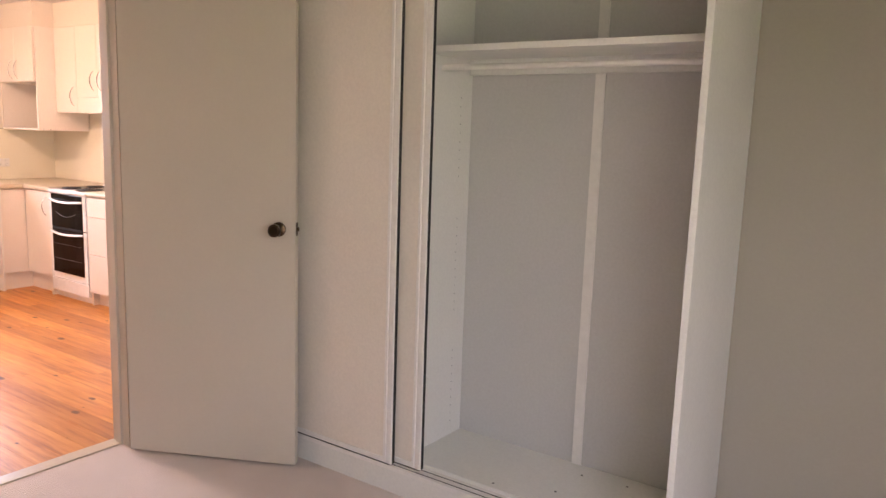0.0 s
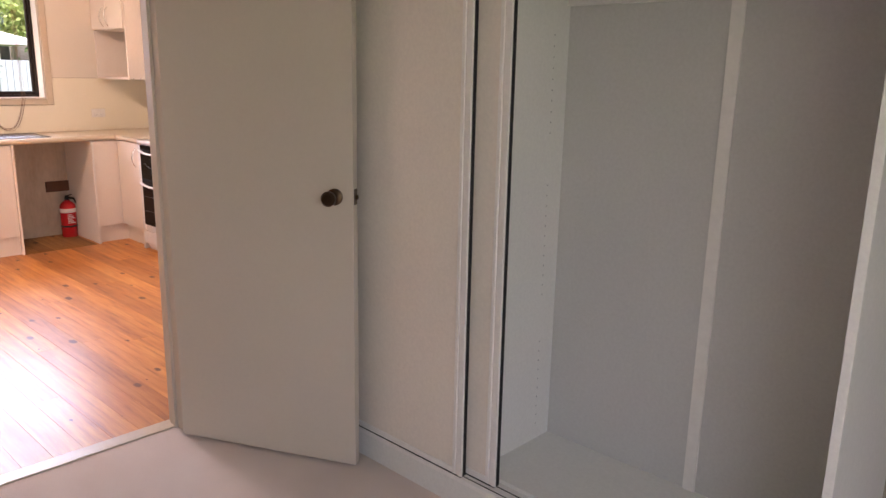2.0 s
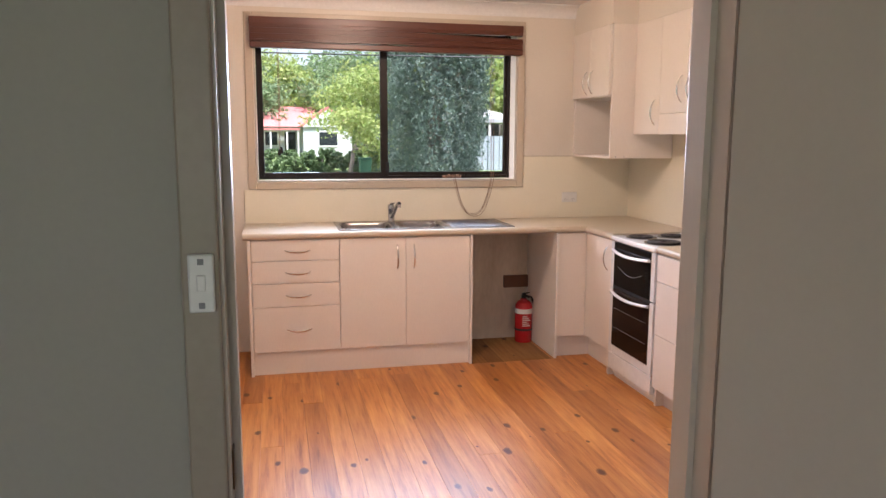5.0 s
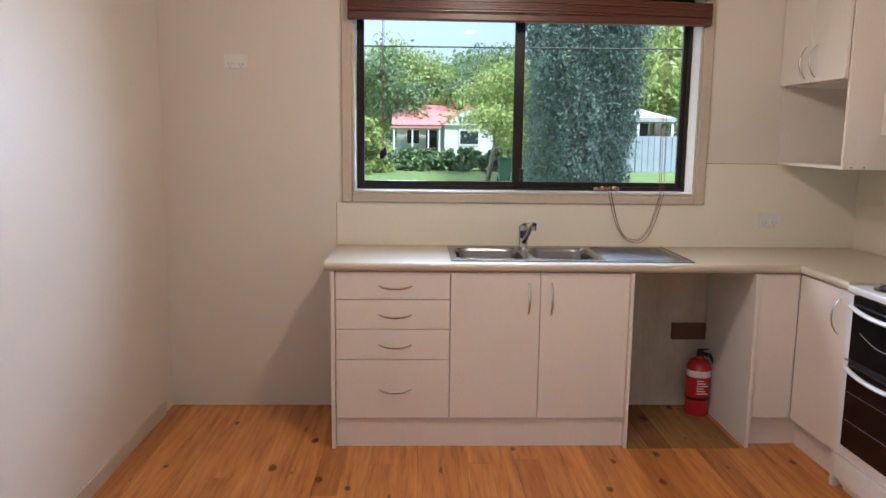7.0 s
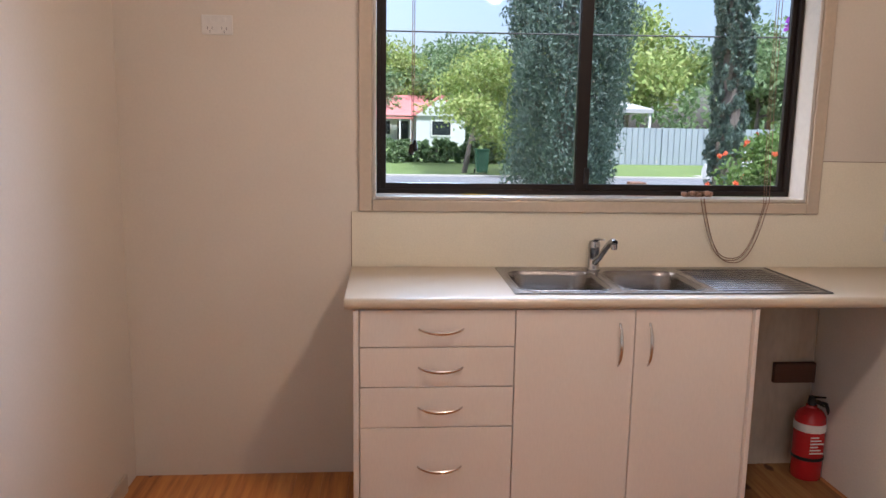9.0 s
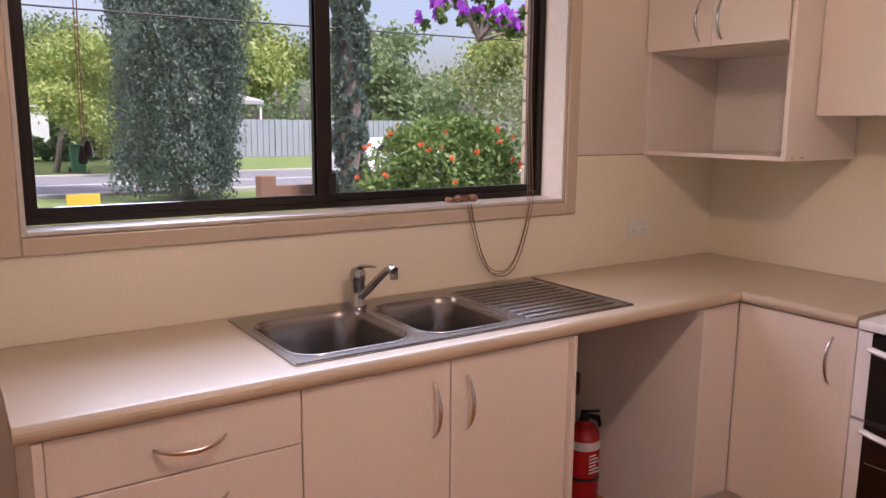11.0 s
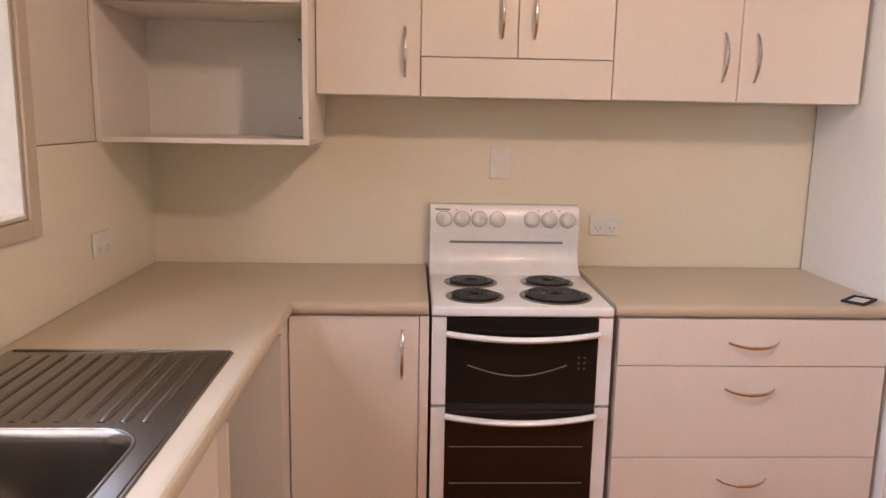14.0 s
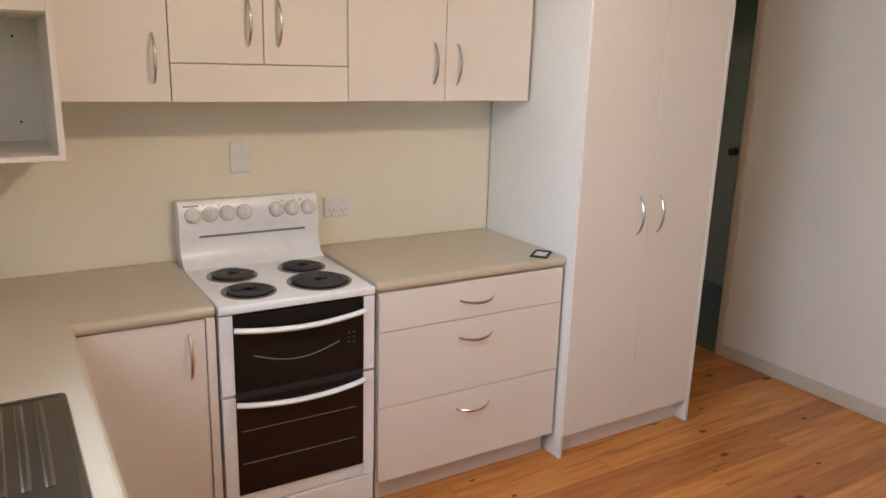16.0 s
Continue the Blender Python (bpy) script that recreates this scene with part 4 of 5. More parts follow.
for z0, z1, gz0_, gz1_, mt, nm in ((0.585, 0.858, 0.590, 0.856, M_BLACKGLASS, "grill_door"), (0.165, 0.575, 0.215, 0.570, M_BROWNGLASS, "oven_door")):
    d = part(nm, boxes((X0 + 0.002, X0 + 0.045, SF, SF + 0.03, z0, z1), (X1 - 0.045, X1 - 0.002, SF, SF + 0.03, z0, z1), (X0 + 0.045, X1 - 0.045, SF + 0.004, SF + 0.03, z0, gz0_)), M_ENAMEL, s)
    part("door_glass", box(X0 + 0.045, X1 - 0.045, SF - 0.004, SF + 0.02, gz0_, gz1_, 0.002), mt, d, "dark tinted door glass")
    hz = gz1_ - (0.045 if nm == "grill_door" else 0.018)
    pts = [(X0 + 0.045 + (X1 - X0 - 0.09) * t, SF - 0.012 - 0.026 * math.sin(math.pi * t) ** 0.7, hz - 0.012 * math.sin(math.pi * t)) for t in (k / 16 for k in range(17))]
    part("door_handle", tube(bmesh.new(), pts, 0.0125, 10, 0.75), M_ENAMEL, d, "white curved door handle", True)
    if nm == "oven_door":
        # glint of the rack painted as grey strips on the glass front
        part("rack_glint", boxes((X0 + 0.06, X1 - 0.075, SF - 0.0055, SF - 0.004, 0.450, 0.4515), (X0 + 0.06, X1 - 0.075, SF - 0.0055, SF - 0.004, 0.330, 0.332)), M_GREY, d, "thin grey lines painted as an oven rack glint")
    else:
        # curved line paints the handle's reflection onto the grill glass
        pts = [(X0 + 0.11 + 0.30 * t, SF - 0.0045, 0.712 - 0.034 * math.sin(math.pi * t)) for t in (k / 14 for k in range(15))]
        part("handle_reflection_line", tube(bmesh.new(), pts, 0.0016, 6), M_GREY, d, "fine curved grey line painted as a handle reflection")
        part("printed_marks", boxes(*[(X1 - 0.105 + 0.018 * i, X1 - 0.098 + 0.018 * i, SF - 0.0048, SF - 0.004, 0.70 + 0.017 * j, 0.705 + 0.017 * j) for i in range(2) for j in range(3)]), M_DIMPRINT, d)
part("door_gap", box(X0 + 0.046, X1 - 0.046, SF - 0.002, SF + 0.02, 0.571, 0.589), M_BLACK, s, "black gap between the oven doors")
part("storage_drawer", box(X0 + 0.002, X1 - 0.002, SF, SF + 0.03, 0.055, 0.160, 0.004), M_ENAMEL, s)
part("plinth", box(X0 + 0.02, X1 - 0.02, SF + 0.04, -0.06, 0, 0.055), M_ENAMEL, s)

ph = thing("small_frame", "small black plastic frame lying flat on the worktop", "frame")
bm = boxes((-0.055, 0.055, -0.035, -0.026, 0, 0.008), (-0.055, 0.055, 0.026, 0.035, 0, 0.008), (-0.055, -0.044, -0.026, 0.026, 0, 0.008), (0.044, 0.055, -0.026, 0.026, 0, 0.008), bevel=0.002)
part("rim", bm, M_BLACK, ph)
part("insert", box(-0.044, 0.044, -0.026, 0.026, 0.0005, 0.003), M_LABEL, ph, "pale insert")
ph.matrix_world = pose(2.345, -0.53, 0.9005, 0, 0, 40)

# ---- dishwasher gap ----
e = thing("fire_extinguisher", "red fire extinguisher with a white band standing on the floor", "fire extinguisher")
E0 = pose(0.125, -0.862, 0)
part("cylinder", lathe(bmesh.new(), [(0.060, 0), (0.064, 0.008), (0.064, 0.255), (0.060, 0.278), (0.045, 0.300), (0.024, 0.312), (0.022, 0.322)], E0, 32), M_RED, e, "", True)
part("band", lathe(bmesh.new(), [(0.0646, 0.215), (0.0652, 0.216), (0.0652, 0.249), (0.0646, 0.25)], E0, 32), M_LABEL, e, "white paper band", True)
part("printed_label", boxes(*[(0.0, 0.0008, -0.030, 0.030 - 0.012 * (i % 3), 0.125 + 0.014 * i, 0.131 + 0.014 * i) for i in range(6)]), M_LABEL, e, "rows of unreadable white print").matrix_local = E0 @ pose(0.0648, 0, 0)
part("strap", lathe(bmesh.new(), [(0.0646, 0.088), (0.066, 0.089), (0.066, 0.102), (0.0646, 0.103)], E0, 32), M_BLACK, e, "dark strap", True)
part("valve", lathe(bmesh.new(), [(0.016, 0.32), (0.018, 0.335), (0.014, 0.355), (0.010, 0.36)], E0, 14), M_BLACK, e, "", True)
bm = tube(bmesh.new(), [E0 @ Vector(p) for p in ((-0.02, 0, 0.352), (0.02, 0.01, 0.362), (0.06, 0.02, 0.375))], [0.007, 0.008, 0.006], 8, 0.6)
tube(bm, [E0 @ Vector(p) for p in ((0.0, 0, 0.34), (0.03, 0.01, 0.338), (0.06, 0.02, 0.335))], 0.006, 8, 0.6)
part("lever", bm, M_BLACK, e, "", True)
bm = tube(bmesh.new(), [E0 @ Vector(p) for p in ((0.012, 0.0, 0.345), (0.03, 0.045, 0.335), (0.02, 0.072, 0.28), (0.01, 0.074, 0.15))], 0.008, 8)
part("hose", bm, M_BLACK, e, "", True)
o = thing("timber_offcut", "rough brown timber block fixed to the wall", "timber block")
part("block", box(0.003, 0.028, -0.985, -0.795, 0.385, 0.475, 0.003), M_OFFCUT, o)

# ---- ceiling lamp ----
def oyster(x, y):
    l_ = thing("ceiling_lamp", "round opal glass ceiling lamp, switched on", "ceiling lamp")
    part("base_ring", lathe(bmesh.new(), [(0.16, 0), (0.16, -0.02), (0.15, -0.028)], pose(x, y, CEIL - 0.001), 32), M_WHITEPLASTIC, l_, "", True)
    g = part("shade", lathe(bmesh.new(), [(0.148, -0.022), (0.144, -0.036), (0.12, -0.048), (0.06, -0.056), (0.01, -0.058)], pose(x, y, CEIL), 32), M_LAMPGLASS, l_, "glowing opal shade", True)
    g.visible_shadow = False


oyster(1.62, -2.00)

# ---- bedroom door ----
dr = thing("bedroom_door", "off-white flush door standing open, with a bronze knob", "door")
part("leaf", box(0, 0.765, 0.0, 0.036, 0.012, 2.035, 0.002), M_DOOR, dr)
for yy, rot in ((0.0, 90), (0.036, -90)):
    k = part("knob", lathe(bmesh.new(), [(0.030, 0), (0.030, 0.005), (0.024, 0.009), (0.011, 0.012), (0.011, 0.030), (0.022, 0.036), (0.0265, 0.046), (0.0265, 0.058), (0.019, 0.066), (0.008, 0.067)], pose(0.695, yy, 1.035, rot, 0, 0), 28), M_BRONZE, dr, "antique bronze round knob", True)
part("latch_plate", box(0.7645, 0.7662, 0.006, 0.030, 1.010, 1.065), M_BRONZE, dr, "bronze latch plate")
part("latch_bolt", box(0.766, 0.775, 0.012, 0.024, 1.028, 1.045, 0.002), M_BRONZE, dr)
dr.matrix_world = pose(4.238, -1.952, 0, 0, 0, 26.2)

# ---- wardrobe ----
w = thing("built_in_wardrobe", "white built-in wardrobe, one bay open and empty", "wardrobe")
WF, WB = -1.530, -0.992
part("plinth", box(4.206, 6.495, WF + 0.004, WF + 0.022, 0, 0.098), M_WARDROBE, w)
part("floor_track", box(4.206, 6.495, WF - 0.004, WF + 0.075, 0.098, 0.116, 0.003), M_WFRAME, w)
part("track_groove", boxes((4.21, 6.49, WF + 0.012, WF + 0.016, 0.1155, 0.117), (4.21, 6.49, WF + 0.044, WF + 0.048, 0.1155, 0.117)), M_BLACK, w)
part("base_board", box(4.206, 6.495, WF + 0.075, WB - 0.062, 0.10, 0.128), M_WARDROBE, w)
for x, y in ((6.02, -1.33), (6.04, -1.14), (5.80, -1.42), (6.44, -1.44), (6.22, -1.12)):
    part("screw_hole", lathe(bmesh.new(), [(0.005, 0), (0.004, 0.0012)], pose(x, y, 0.128), 10), M_BLACK, w, "small dark screw hole")
part("end_panel", box(6.495, 6.517, WF - 0.006, WB, 0, 2.415, 0.0015), M_WARDROBE, w)
part("divider", box(5.380, 5.398, WF + 0.08, WB - 0.062, 0.128, 2.19), M_WARDROBE, w)
part("near_side", box(4.192, 4.206, WF, WB, 0, 2.415), M_WARDROBE, w)
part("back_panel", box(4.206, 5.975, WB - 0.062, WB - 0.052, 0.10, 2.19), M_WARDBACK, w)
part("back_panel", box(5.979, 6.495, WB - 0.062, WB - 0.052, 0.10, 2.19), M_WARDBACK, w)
part("batten", box(5.957, 5.998, WB - 0.070, WB - 0.062, 0.128, 1.745, 0.001), M_WFRAME, w, "narrow white joint strip")
part("batten", box(5.957, 5.998, WB - 0.070, WB - 0.062, 1.775, 2.19, 0.001), M_WFRAME, w, "narrow white joint strip")
part("shelf", box(5.398, 6.495, WF + 0.14, WB - 0.062, 1.752, 1.775, 0.001), M_WARDROBE, w)
part("shelf_rail", box(5.398, 6.495, WB - 0.082, WB - 0.062, 1.69, 1.752, 0.001), M_WARDROBE, w, "white batten under the shelf")
part("hanging_rail", tube(bmesh.new(), [(5.398, -1.27, 1.705), (6.495, -1.27, 1.705)], 0.0125, 14, 0.9), M_WFRAME, w, "white hanging rail", True)
bm = bmesh.new()
for i in range(40):
    for x_y in (-1.135, -1.425):
        z = 0.19 + 0.036 * i
        if (i % 16) in (10, 11, 12, 13):
            continue
        tube(bm, [(5.3975, x_y, z), (5.3984, x_y, z)], 0.0028, 6)
part("pin_hole", bm, M_GREY, w, "rows of shelf pin holes")
part("top_board", box(4.206, 6.495, WF + 0.02, WB - 0.062, 2.19, 2.21), M_WARDROBE, w)
part("top_fascia", box(4.206, 6.495, WF, WF + 0.02, 2.19, 2.415), M_WARDROBE, w)


def slider(x0, x1, y):
    d = part("sliding_door", box(x0 + 0.02, x1 - 0.02, y + 0.006, y + 0.016, 0.142, 2.17), M_VINYL, w, "pale vinyl sliding panel")
    part("stile", box(x1 - 0.020, x1 - 0.0015, y, y + 0.024, 0.120, 2.19, 0.002), M_WFRAME, d)
    part("channel", box(x1 - 0.030, x1 - 0.020, y + 0.004, y + 0.02, 0.12, 2.19), M_WFRAME, d)
    part("bead", box(x1 - 0.044, x1 - 0.030, y + 0.0005, y + 0.022, 0.12, 2.19, 0.002), M_WFRAME, d)
    part("stile", box(x0, x0 + 0.022, y, y + 0.024, 0.120, 2.19, 0.002), M_WFRAME, d)
    for z in (0.120, 2.168):
        part("rail", box(x0 + 0.022, x1 - 0.044, y + 0.002, y + 0.022, z, z + 0.022, 0.002), M_WFRAME, d)
    # black strips paint the shade of the gaps below and beside the door
    part("bottom_gap_strip", box(x0 + 0.005, x1 - 0.005, y + 0.001, y + 0.018, 0.1165, 0.120), M_BLACK, d, "black strip painted as the gap shade under the door")
    part("edge_gap_strip", box(x1 - 0.0015, x1 + 0.0005, y + 0.008, y + 0.022, 0.122, 2.188), M_BLACK, d, "black strip painted as the gap shade at the door edge")


slider(4.26, 5.386, WF - 0.002)
slider(4.40, 5.508, WF + 0.030)


# ---- bedroom window, behind the camera ----
bw_ = thing("window_2", "white framed bedroom window", "window", kind="structure")
part("window_frame", boxes((BX1 + 0.02, BX1 + 0.07, -4.6, -4.55, 0.25, 2.15), (BX1 + 0.02, BX1 + 0.07, -2.65, -2.6, 0.25, 2.15), (BX1 + 0.02, BX1 + 0.07, -4.55, -2.65, 0.25, 0.30), (BX1 + 0.02, BX1 + 0.07, -4.55, -2.65, 2.10, 2.15)), M_WFRAME, bw_)
g = part("pane", box(BX1 + 0.04, BX1 + 0.046, -4.55, -2.65, 0.30, 2.10), M_GLASS, bw_)
g.visible_shadow = False


# ---- outside: ground, road ----
def land(x):
    """Height of the ground: level by the house, rising gently past the road."""
    return -0.45 if x > -27 else -0.45 + min(0.4, (-27 - x) * 0.05)


xs = [-0.6, -8, -14, -16.5, -19.0, -27, -32, -45, -70, -400]
verts, faces = [], []
for x in [420, 12, -0.116] + xs:
    for y in (-400, -40, 0, 40, 400):
        verts.append((x, y, land(x) - (0.03 if -27 <= x <= -19.0 else 0.0) - (0.1 if x > -0.2 else 0)))
for i in range(len(xs) + 2):
    for j in range(4):
        a = i * 5 + j
        faces.append((a, a + 5, a + 6, a + 1))
tagged(loose_mesh("ground", verts, faces, M_GRASS), "patchy green lawn and verge", "ground", kind="structure")
structure("garden_bed", box(-12, -0.35, -6, 6, -0.5, -0.44), M_GARDEN, "brown leaf litter garden bed under the window", "garden bed")
structure("road", box(-26.6, -19.2, -200, 200, -0.6, -0.455), M_ROAD, "grey asphalt suburban road", "road")
structure("kerb", boxes((-19.2, -19.0, -200, 200, -0.6, -0.38), (-26.8, -26.6, -200, 200, -0.6, -0.38), bevel=0.02), M_CONC, "pale concrete kerbs", "kerb")
structure("road_line", boxes((-22.98, -22.84, -200, 200, -0.455, -0.451), (-19.75, -19.62, -200, 200, -0.455, -0.451)), M_LINE, "white painted road lines", "road marking")
structure("driveway", box(-31.8, -26.8, 10.5, 14.0, -0.5, -0.40), M_CONC, "pale concrete driveway", "driveway")


# ---- plants ----
def leaf_cloud(rng, centres, per, size, spread, up=0.0, ratio=0.5):
    """Small folded leaves scattered round centres: (place, radius)."""
    unit = lambda a: a / (np.linalg.norm(a, axis=1, keepdims=True) + 1e-6)
    c0 = np.repeat(np.array([c for c, _ in centres], float), per, 0)
    rad = np.repeat(np.array([r for _, r in centres], float), per)[:, None]
    n = len(c0)
    d = unit(rng.normal(size=(n, 3)))
    p = c0 + d * rad * (0.35 + 0.65 * rng.random((n, 1))) * np.array(spread)
    s = size * (0.6 + 0.8 * rng.random((n, 1)))
    a = rng.normal(size=(n, 3)) + d * 0.5
    a[:, 2] += up
    a = unit(a)
    b = unit(np.cross(a, rng.normal(size=(n, 3))))
    vs = np.stack((p - a * s, p + b * s * ratio, p + a * s, p - b * s * ratio), 1).reshape(-1, 3)
    return vs.tolist(), np.arange(n * 4).reshape(-1, 4).tolist()


def cypress(name, x, y, base, height, width, label, seed, count):
    rng = np.random.default_rng(seed)
    t = thing(name, label, "tree")
    part("trunk", tube(bmesh.new(), [(x, y, base - 0.1), (x + 0.05, y, base + height * 0.4), (x, y, base + height * 0.9)], [0.28, 0.2, 0.04], 10), M_BARK, t, "grey-brown trunk")
    cs = []
    for i in range(count):
        h = rng.random() ** 0.85
        prof = (0.80 + 0.35 * h if h < 0.35 else 0.93 * (1.0 - ((h - 0.35) / 0.65) ** 2.2) + 0.02)
        a = rng.random() * 2 * math.pi
        lump = 1.0 + 0.13 * math.sin(3 * a + 11 * h) + 0.10 * math.sin(7 * a - 17 * h)
        r = width / 2 * prof * lump * (0.70 + 0.32 * rng.random())
        cs.append(((x + r * math.cos(a), y + r * math.sin(a), base + 0.25 + h * (height - 0.3)), 0.30 * width / 3))
    v, f = leaf_cloud(rng, cs, 46, 0.058, (0.9, 0.9, 1.5), 1.1, 0.38)
    crown = loose_mesh("crown", v, f, M_CYPRESS, t)
    return t


cypress("cypress_tree", -17.2, 2.15, -0.45, 11.0, 3.25, "tall dense blue-green cypress on the verge", 3, 2600)
cypress("cypress_tree", -13.2, 4.85, -0.45, 9.0, 0.85, "slender dark cypress beside the road", 4, 900)


def broadleaf(name, x, y, base, height, crown_r, label, seed, leaf, leaf_size, per, levels=4, bare=0.0, lean=0.0, stem=0.30, thick=0.026, bark=None):
    rng = np.random.default_rng(seed)
    t = thing(name, label, "tree")
    bm, tips = bmesh.new(), []

    def grow(p, d, length, r, level):
        q, pts, rs = np.array(p, float), [tuple(p)], [r]
        for s_ in range(4):
            d = d + rng.normal(size=3) * 0.14
            d /= np.linalg.norm(d)
            q = q + d * length / 4
            pts.append(tuple(q))
            rs.append(r * (1 - 0.11 * (s_ + 1)))
        tube(bm, pts, rs, 7 if level < 2 else 4)
        if level >= levels - 1:
            tips.extend(pts[1:])
        if level < levels:
            for _ in range(3 if level < 3 else 2):
                nd = d * 0.75 + rng.normal(size=3) * 0.62
                nd[2] = nd[2] * 0.75 + 0.18
                nd /= np.linalg.norm(nd)
                grow(pts[-1 - rng.integers(0, 2)], nd, length * (0.66 + 0.15 * rng.random()), rs[-1] * 0.68, level + 1)

    grow((x, y, base - 0.1), np.array((lean, 0.05, 1.0)), height * stem, height * thick, 0)
    part("trunk", bm, bark or M_BARK, t, "grey branching trunk and limbs")
    if per:
        cs = [(p, crown_r * 0.16) for p in tips if rng.random() > bare]
        v, f = leaf_cloud(rng, cs, per, leaf_size, (1.2, 1.2, 0.7), -0.3)
        loose_mesh("crown", v, f, leaf, t)
    return t


broadleaf("street_tree", -28.5, 0.6, -0.4, 9.0, 5.0, "light green feathery street tree with a forked trunk", 11, M_LIGHTLEAF, 0.085, 34, 4, 0.15, 0.0, 0.22, 0.014)
broadleaf("street_tree", -29.5, -8.0, -0.4, 8.5, 5.0, "light green feathery street tree with a forked trunk", 12, M_LIGHTLEAF, 0.085, 34, 4, 0.15, 0.0, 0.22, 0.014)
broadleaf("street_tree", -30.0, 3.2, -0.4, 8.5, 5.0, "yellow-green leafy tree across the road", 13, M_LIGHTLEAF, 0.09, 30, 4, 0.1, 0.0, 0.25, 0.016)
broadleaf("bare_shrub_tree", -9.2, 5.6, -0.45, 6.6, 3.0, "twiggy grey half-bare garden tree", 21, M_TWIGLEAF, 0.045, 7, 6, 0.80, 0.0, 0.20, 0.011, M_TWIG)
broadleaf("bare_shrub_tree", -8.2, 7.4, -0.45, 6.4, 3.0, "twiggy grey half-bare garden tree", 22, M_TWIGLEAF, 0.045, 7, 6, 0.80, 0.0, 0.20, 0.011, M_TWIG)
broadleaf("bare_shrub_tree", -11.5, 9.4, -0.45, 6.8, 3.0, "twiggy grey half-bare garden tree", 23, M_TWIGLEAF, 0.05, 8, 6, 0.70, 0.0, 0.20, 0.011, M_TWIG)
for i, (x, y, h) in enumerate(((-52, -22, 13), (-55, -12, 15), (-74, -4, 14), (-75, 5, 15), (-50, 14, 12), (-48, 24, 13), (-40, 33, 12), (-30, 33, 11), (-50, -34, 14), (-24, 24, 9), (-19, 22, 8), (-36, 17, 8), (-42, 9, 11), (-67, -7, 13), (-69, 1, 12), (-67, 8, 13), (-64, -13, 12))):
    broadleaf("background_tree", x, y, land(x), h, h * 0.75, "leafy green tree in the distance", 40 + i, M_DARKLEAF if i % 2 else M_LIGHTLEAF, 0.19, 26, 4)


rng = np.random.default_rng(90)
woods = []
for i in range(900):
    a = radians(95 + 130 * rng.random())
    r = 88 + 14 * rng.random()
    woods.append(((r * math.cos(a), r * math.sin(a), 0.2 + (7 + 3.5 * math.sin(a * 23) + 2 * math.sin(a * 51)) * rng.random() ** 0.7), 1.5))
v, f = leaf_cloud(rng, woods, 42, 0.42, (1.2, 1.2, 0.9))
tagged(loose_mesh("distant_woods", v, f, M_DARKLEAF), "hazy green belt of trees in the far distance", "woods", kind="stuff")


def shrub(name, x, y, base, rx, ry, h, label, seed, leaf, size, count, flowers=0, petal=None, fsize=0.03):
    rng = np.random.default_rng(seed)
    t = thing(name, label, "shrub")
    bm = bmesh.new()
    cs = []
    for i in range(count):
        a, u = rng.random() * 2 * math.pi, rng.random()
        k = (0.55 + 0.45 * rng.random()) * (1 + 0.12 * math.sin(5 * a + 6 * u))
        z = base + h * (0.06 + 0.90 * u)
        w_ = math.sqrt(max(0.05, 1 - (max(0.0, u - 0.35) / 0.68) ** 2))
        cs.append(((x + rx * w_ * k * math.cos(a), y + ry * w_ * k * math.sin(a), z), 0.14 * h / 1.6))
    for i in range(9):
        p = cs[rng.integers(0, len(cs))][0]
        tube(bm, [(x, y, base - 0.05), ((x + p[0]) / 2, (y + p[1]) / 2, base + (p[2] - base) * 0.6), p], [0.03, 0.02, 0.006], 5)
    part("stems", bm, M_BARK, t, "thin brown stems")
    v, f = leaf_cloud(rng, cs, 26, size, (1, 1, 1), 0.4)
    loose_mesh("crown", v, f, leaf, t)
    if flowers:
        far = sorted(cs, key=lambda c_: -abs(c_[0][0] - x) / rx - abs(c_[0][1] - y) / ry - 1.3 * (c_[0][2] - base) / h)[: flowers * 3]
        pick = [far[i] for i in rng.permutation(len(far))[:flowers]]
        v, f = leaf_cloud(rng, [((p[0] + (p[0] - x) * 0.12, p[1] + (p[1] - y) * 0.12, p[2] + 0.08), fsize) for p, _ in pick], 9, fsize * 0.8, (1, 1, 1), 0.3, 0.7)
        loose_mesh("flowers", v, f, petal, t)
    return t


shrub("flowering_shrub", -6.0, 2.65, -0.45, 1.2, 1.2, 2.0, "round green shrub dotted with orange-red flowers", 5, M_BUSHLEAF, 0.042, 900, 55, M_ORANGE, 0.032)
shrub("garden_shrub", -8.0, 9.5, -0.45, 1.8, 2.5, 2.2, "dense green garden shrub", 7, M_DARKLEAF, 0.07, 420)
shrub("purple_flowering_branch", -6.0, 3.1, 2.60, 0.5, 0.95, 0.8, "purple flowering tree branch above the garden", 8, M_BUSHLEAF, 0.05, 46, 44, M_PURPLE, 0.085)
for i, y in enumerate((-4.6, -2.4, -0.2, 2.0)):
    shrub("hedge_bush", -33.0, y, -0.2, 1.0, 1.4, 1.1, "clipped green hedge in front of the house", 60 + i, M_DARKLEAF, 0.11, 160)
for i, (x, y) in enumerate(((-31.5, -5.6), (-31.0, -8.2), (-34, 3.6))):
    shrub("roadside_shrub", x, y, -0.2, 1.6, 1.8, 2.9, "leafy bright green shrub across the road", 70 + i, M_LIGHTLEAF, 0.13, 200)


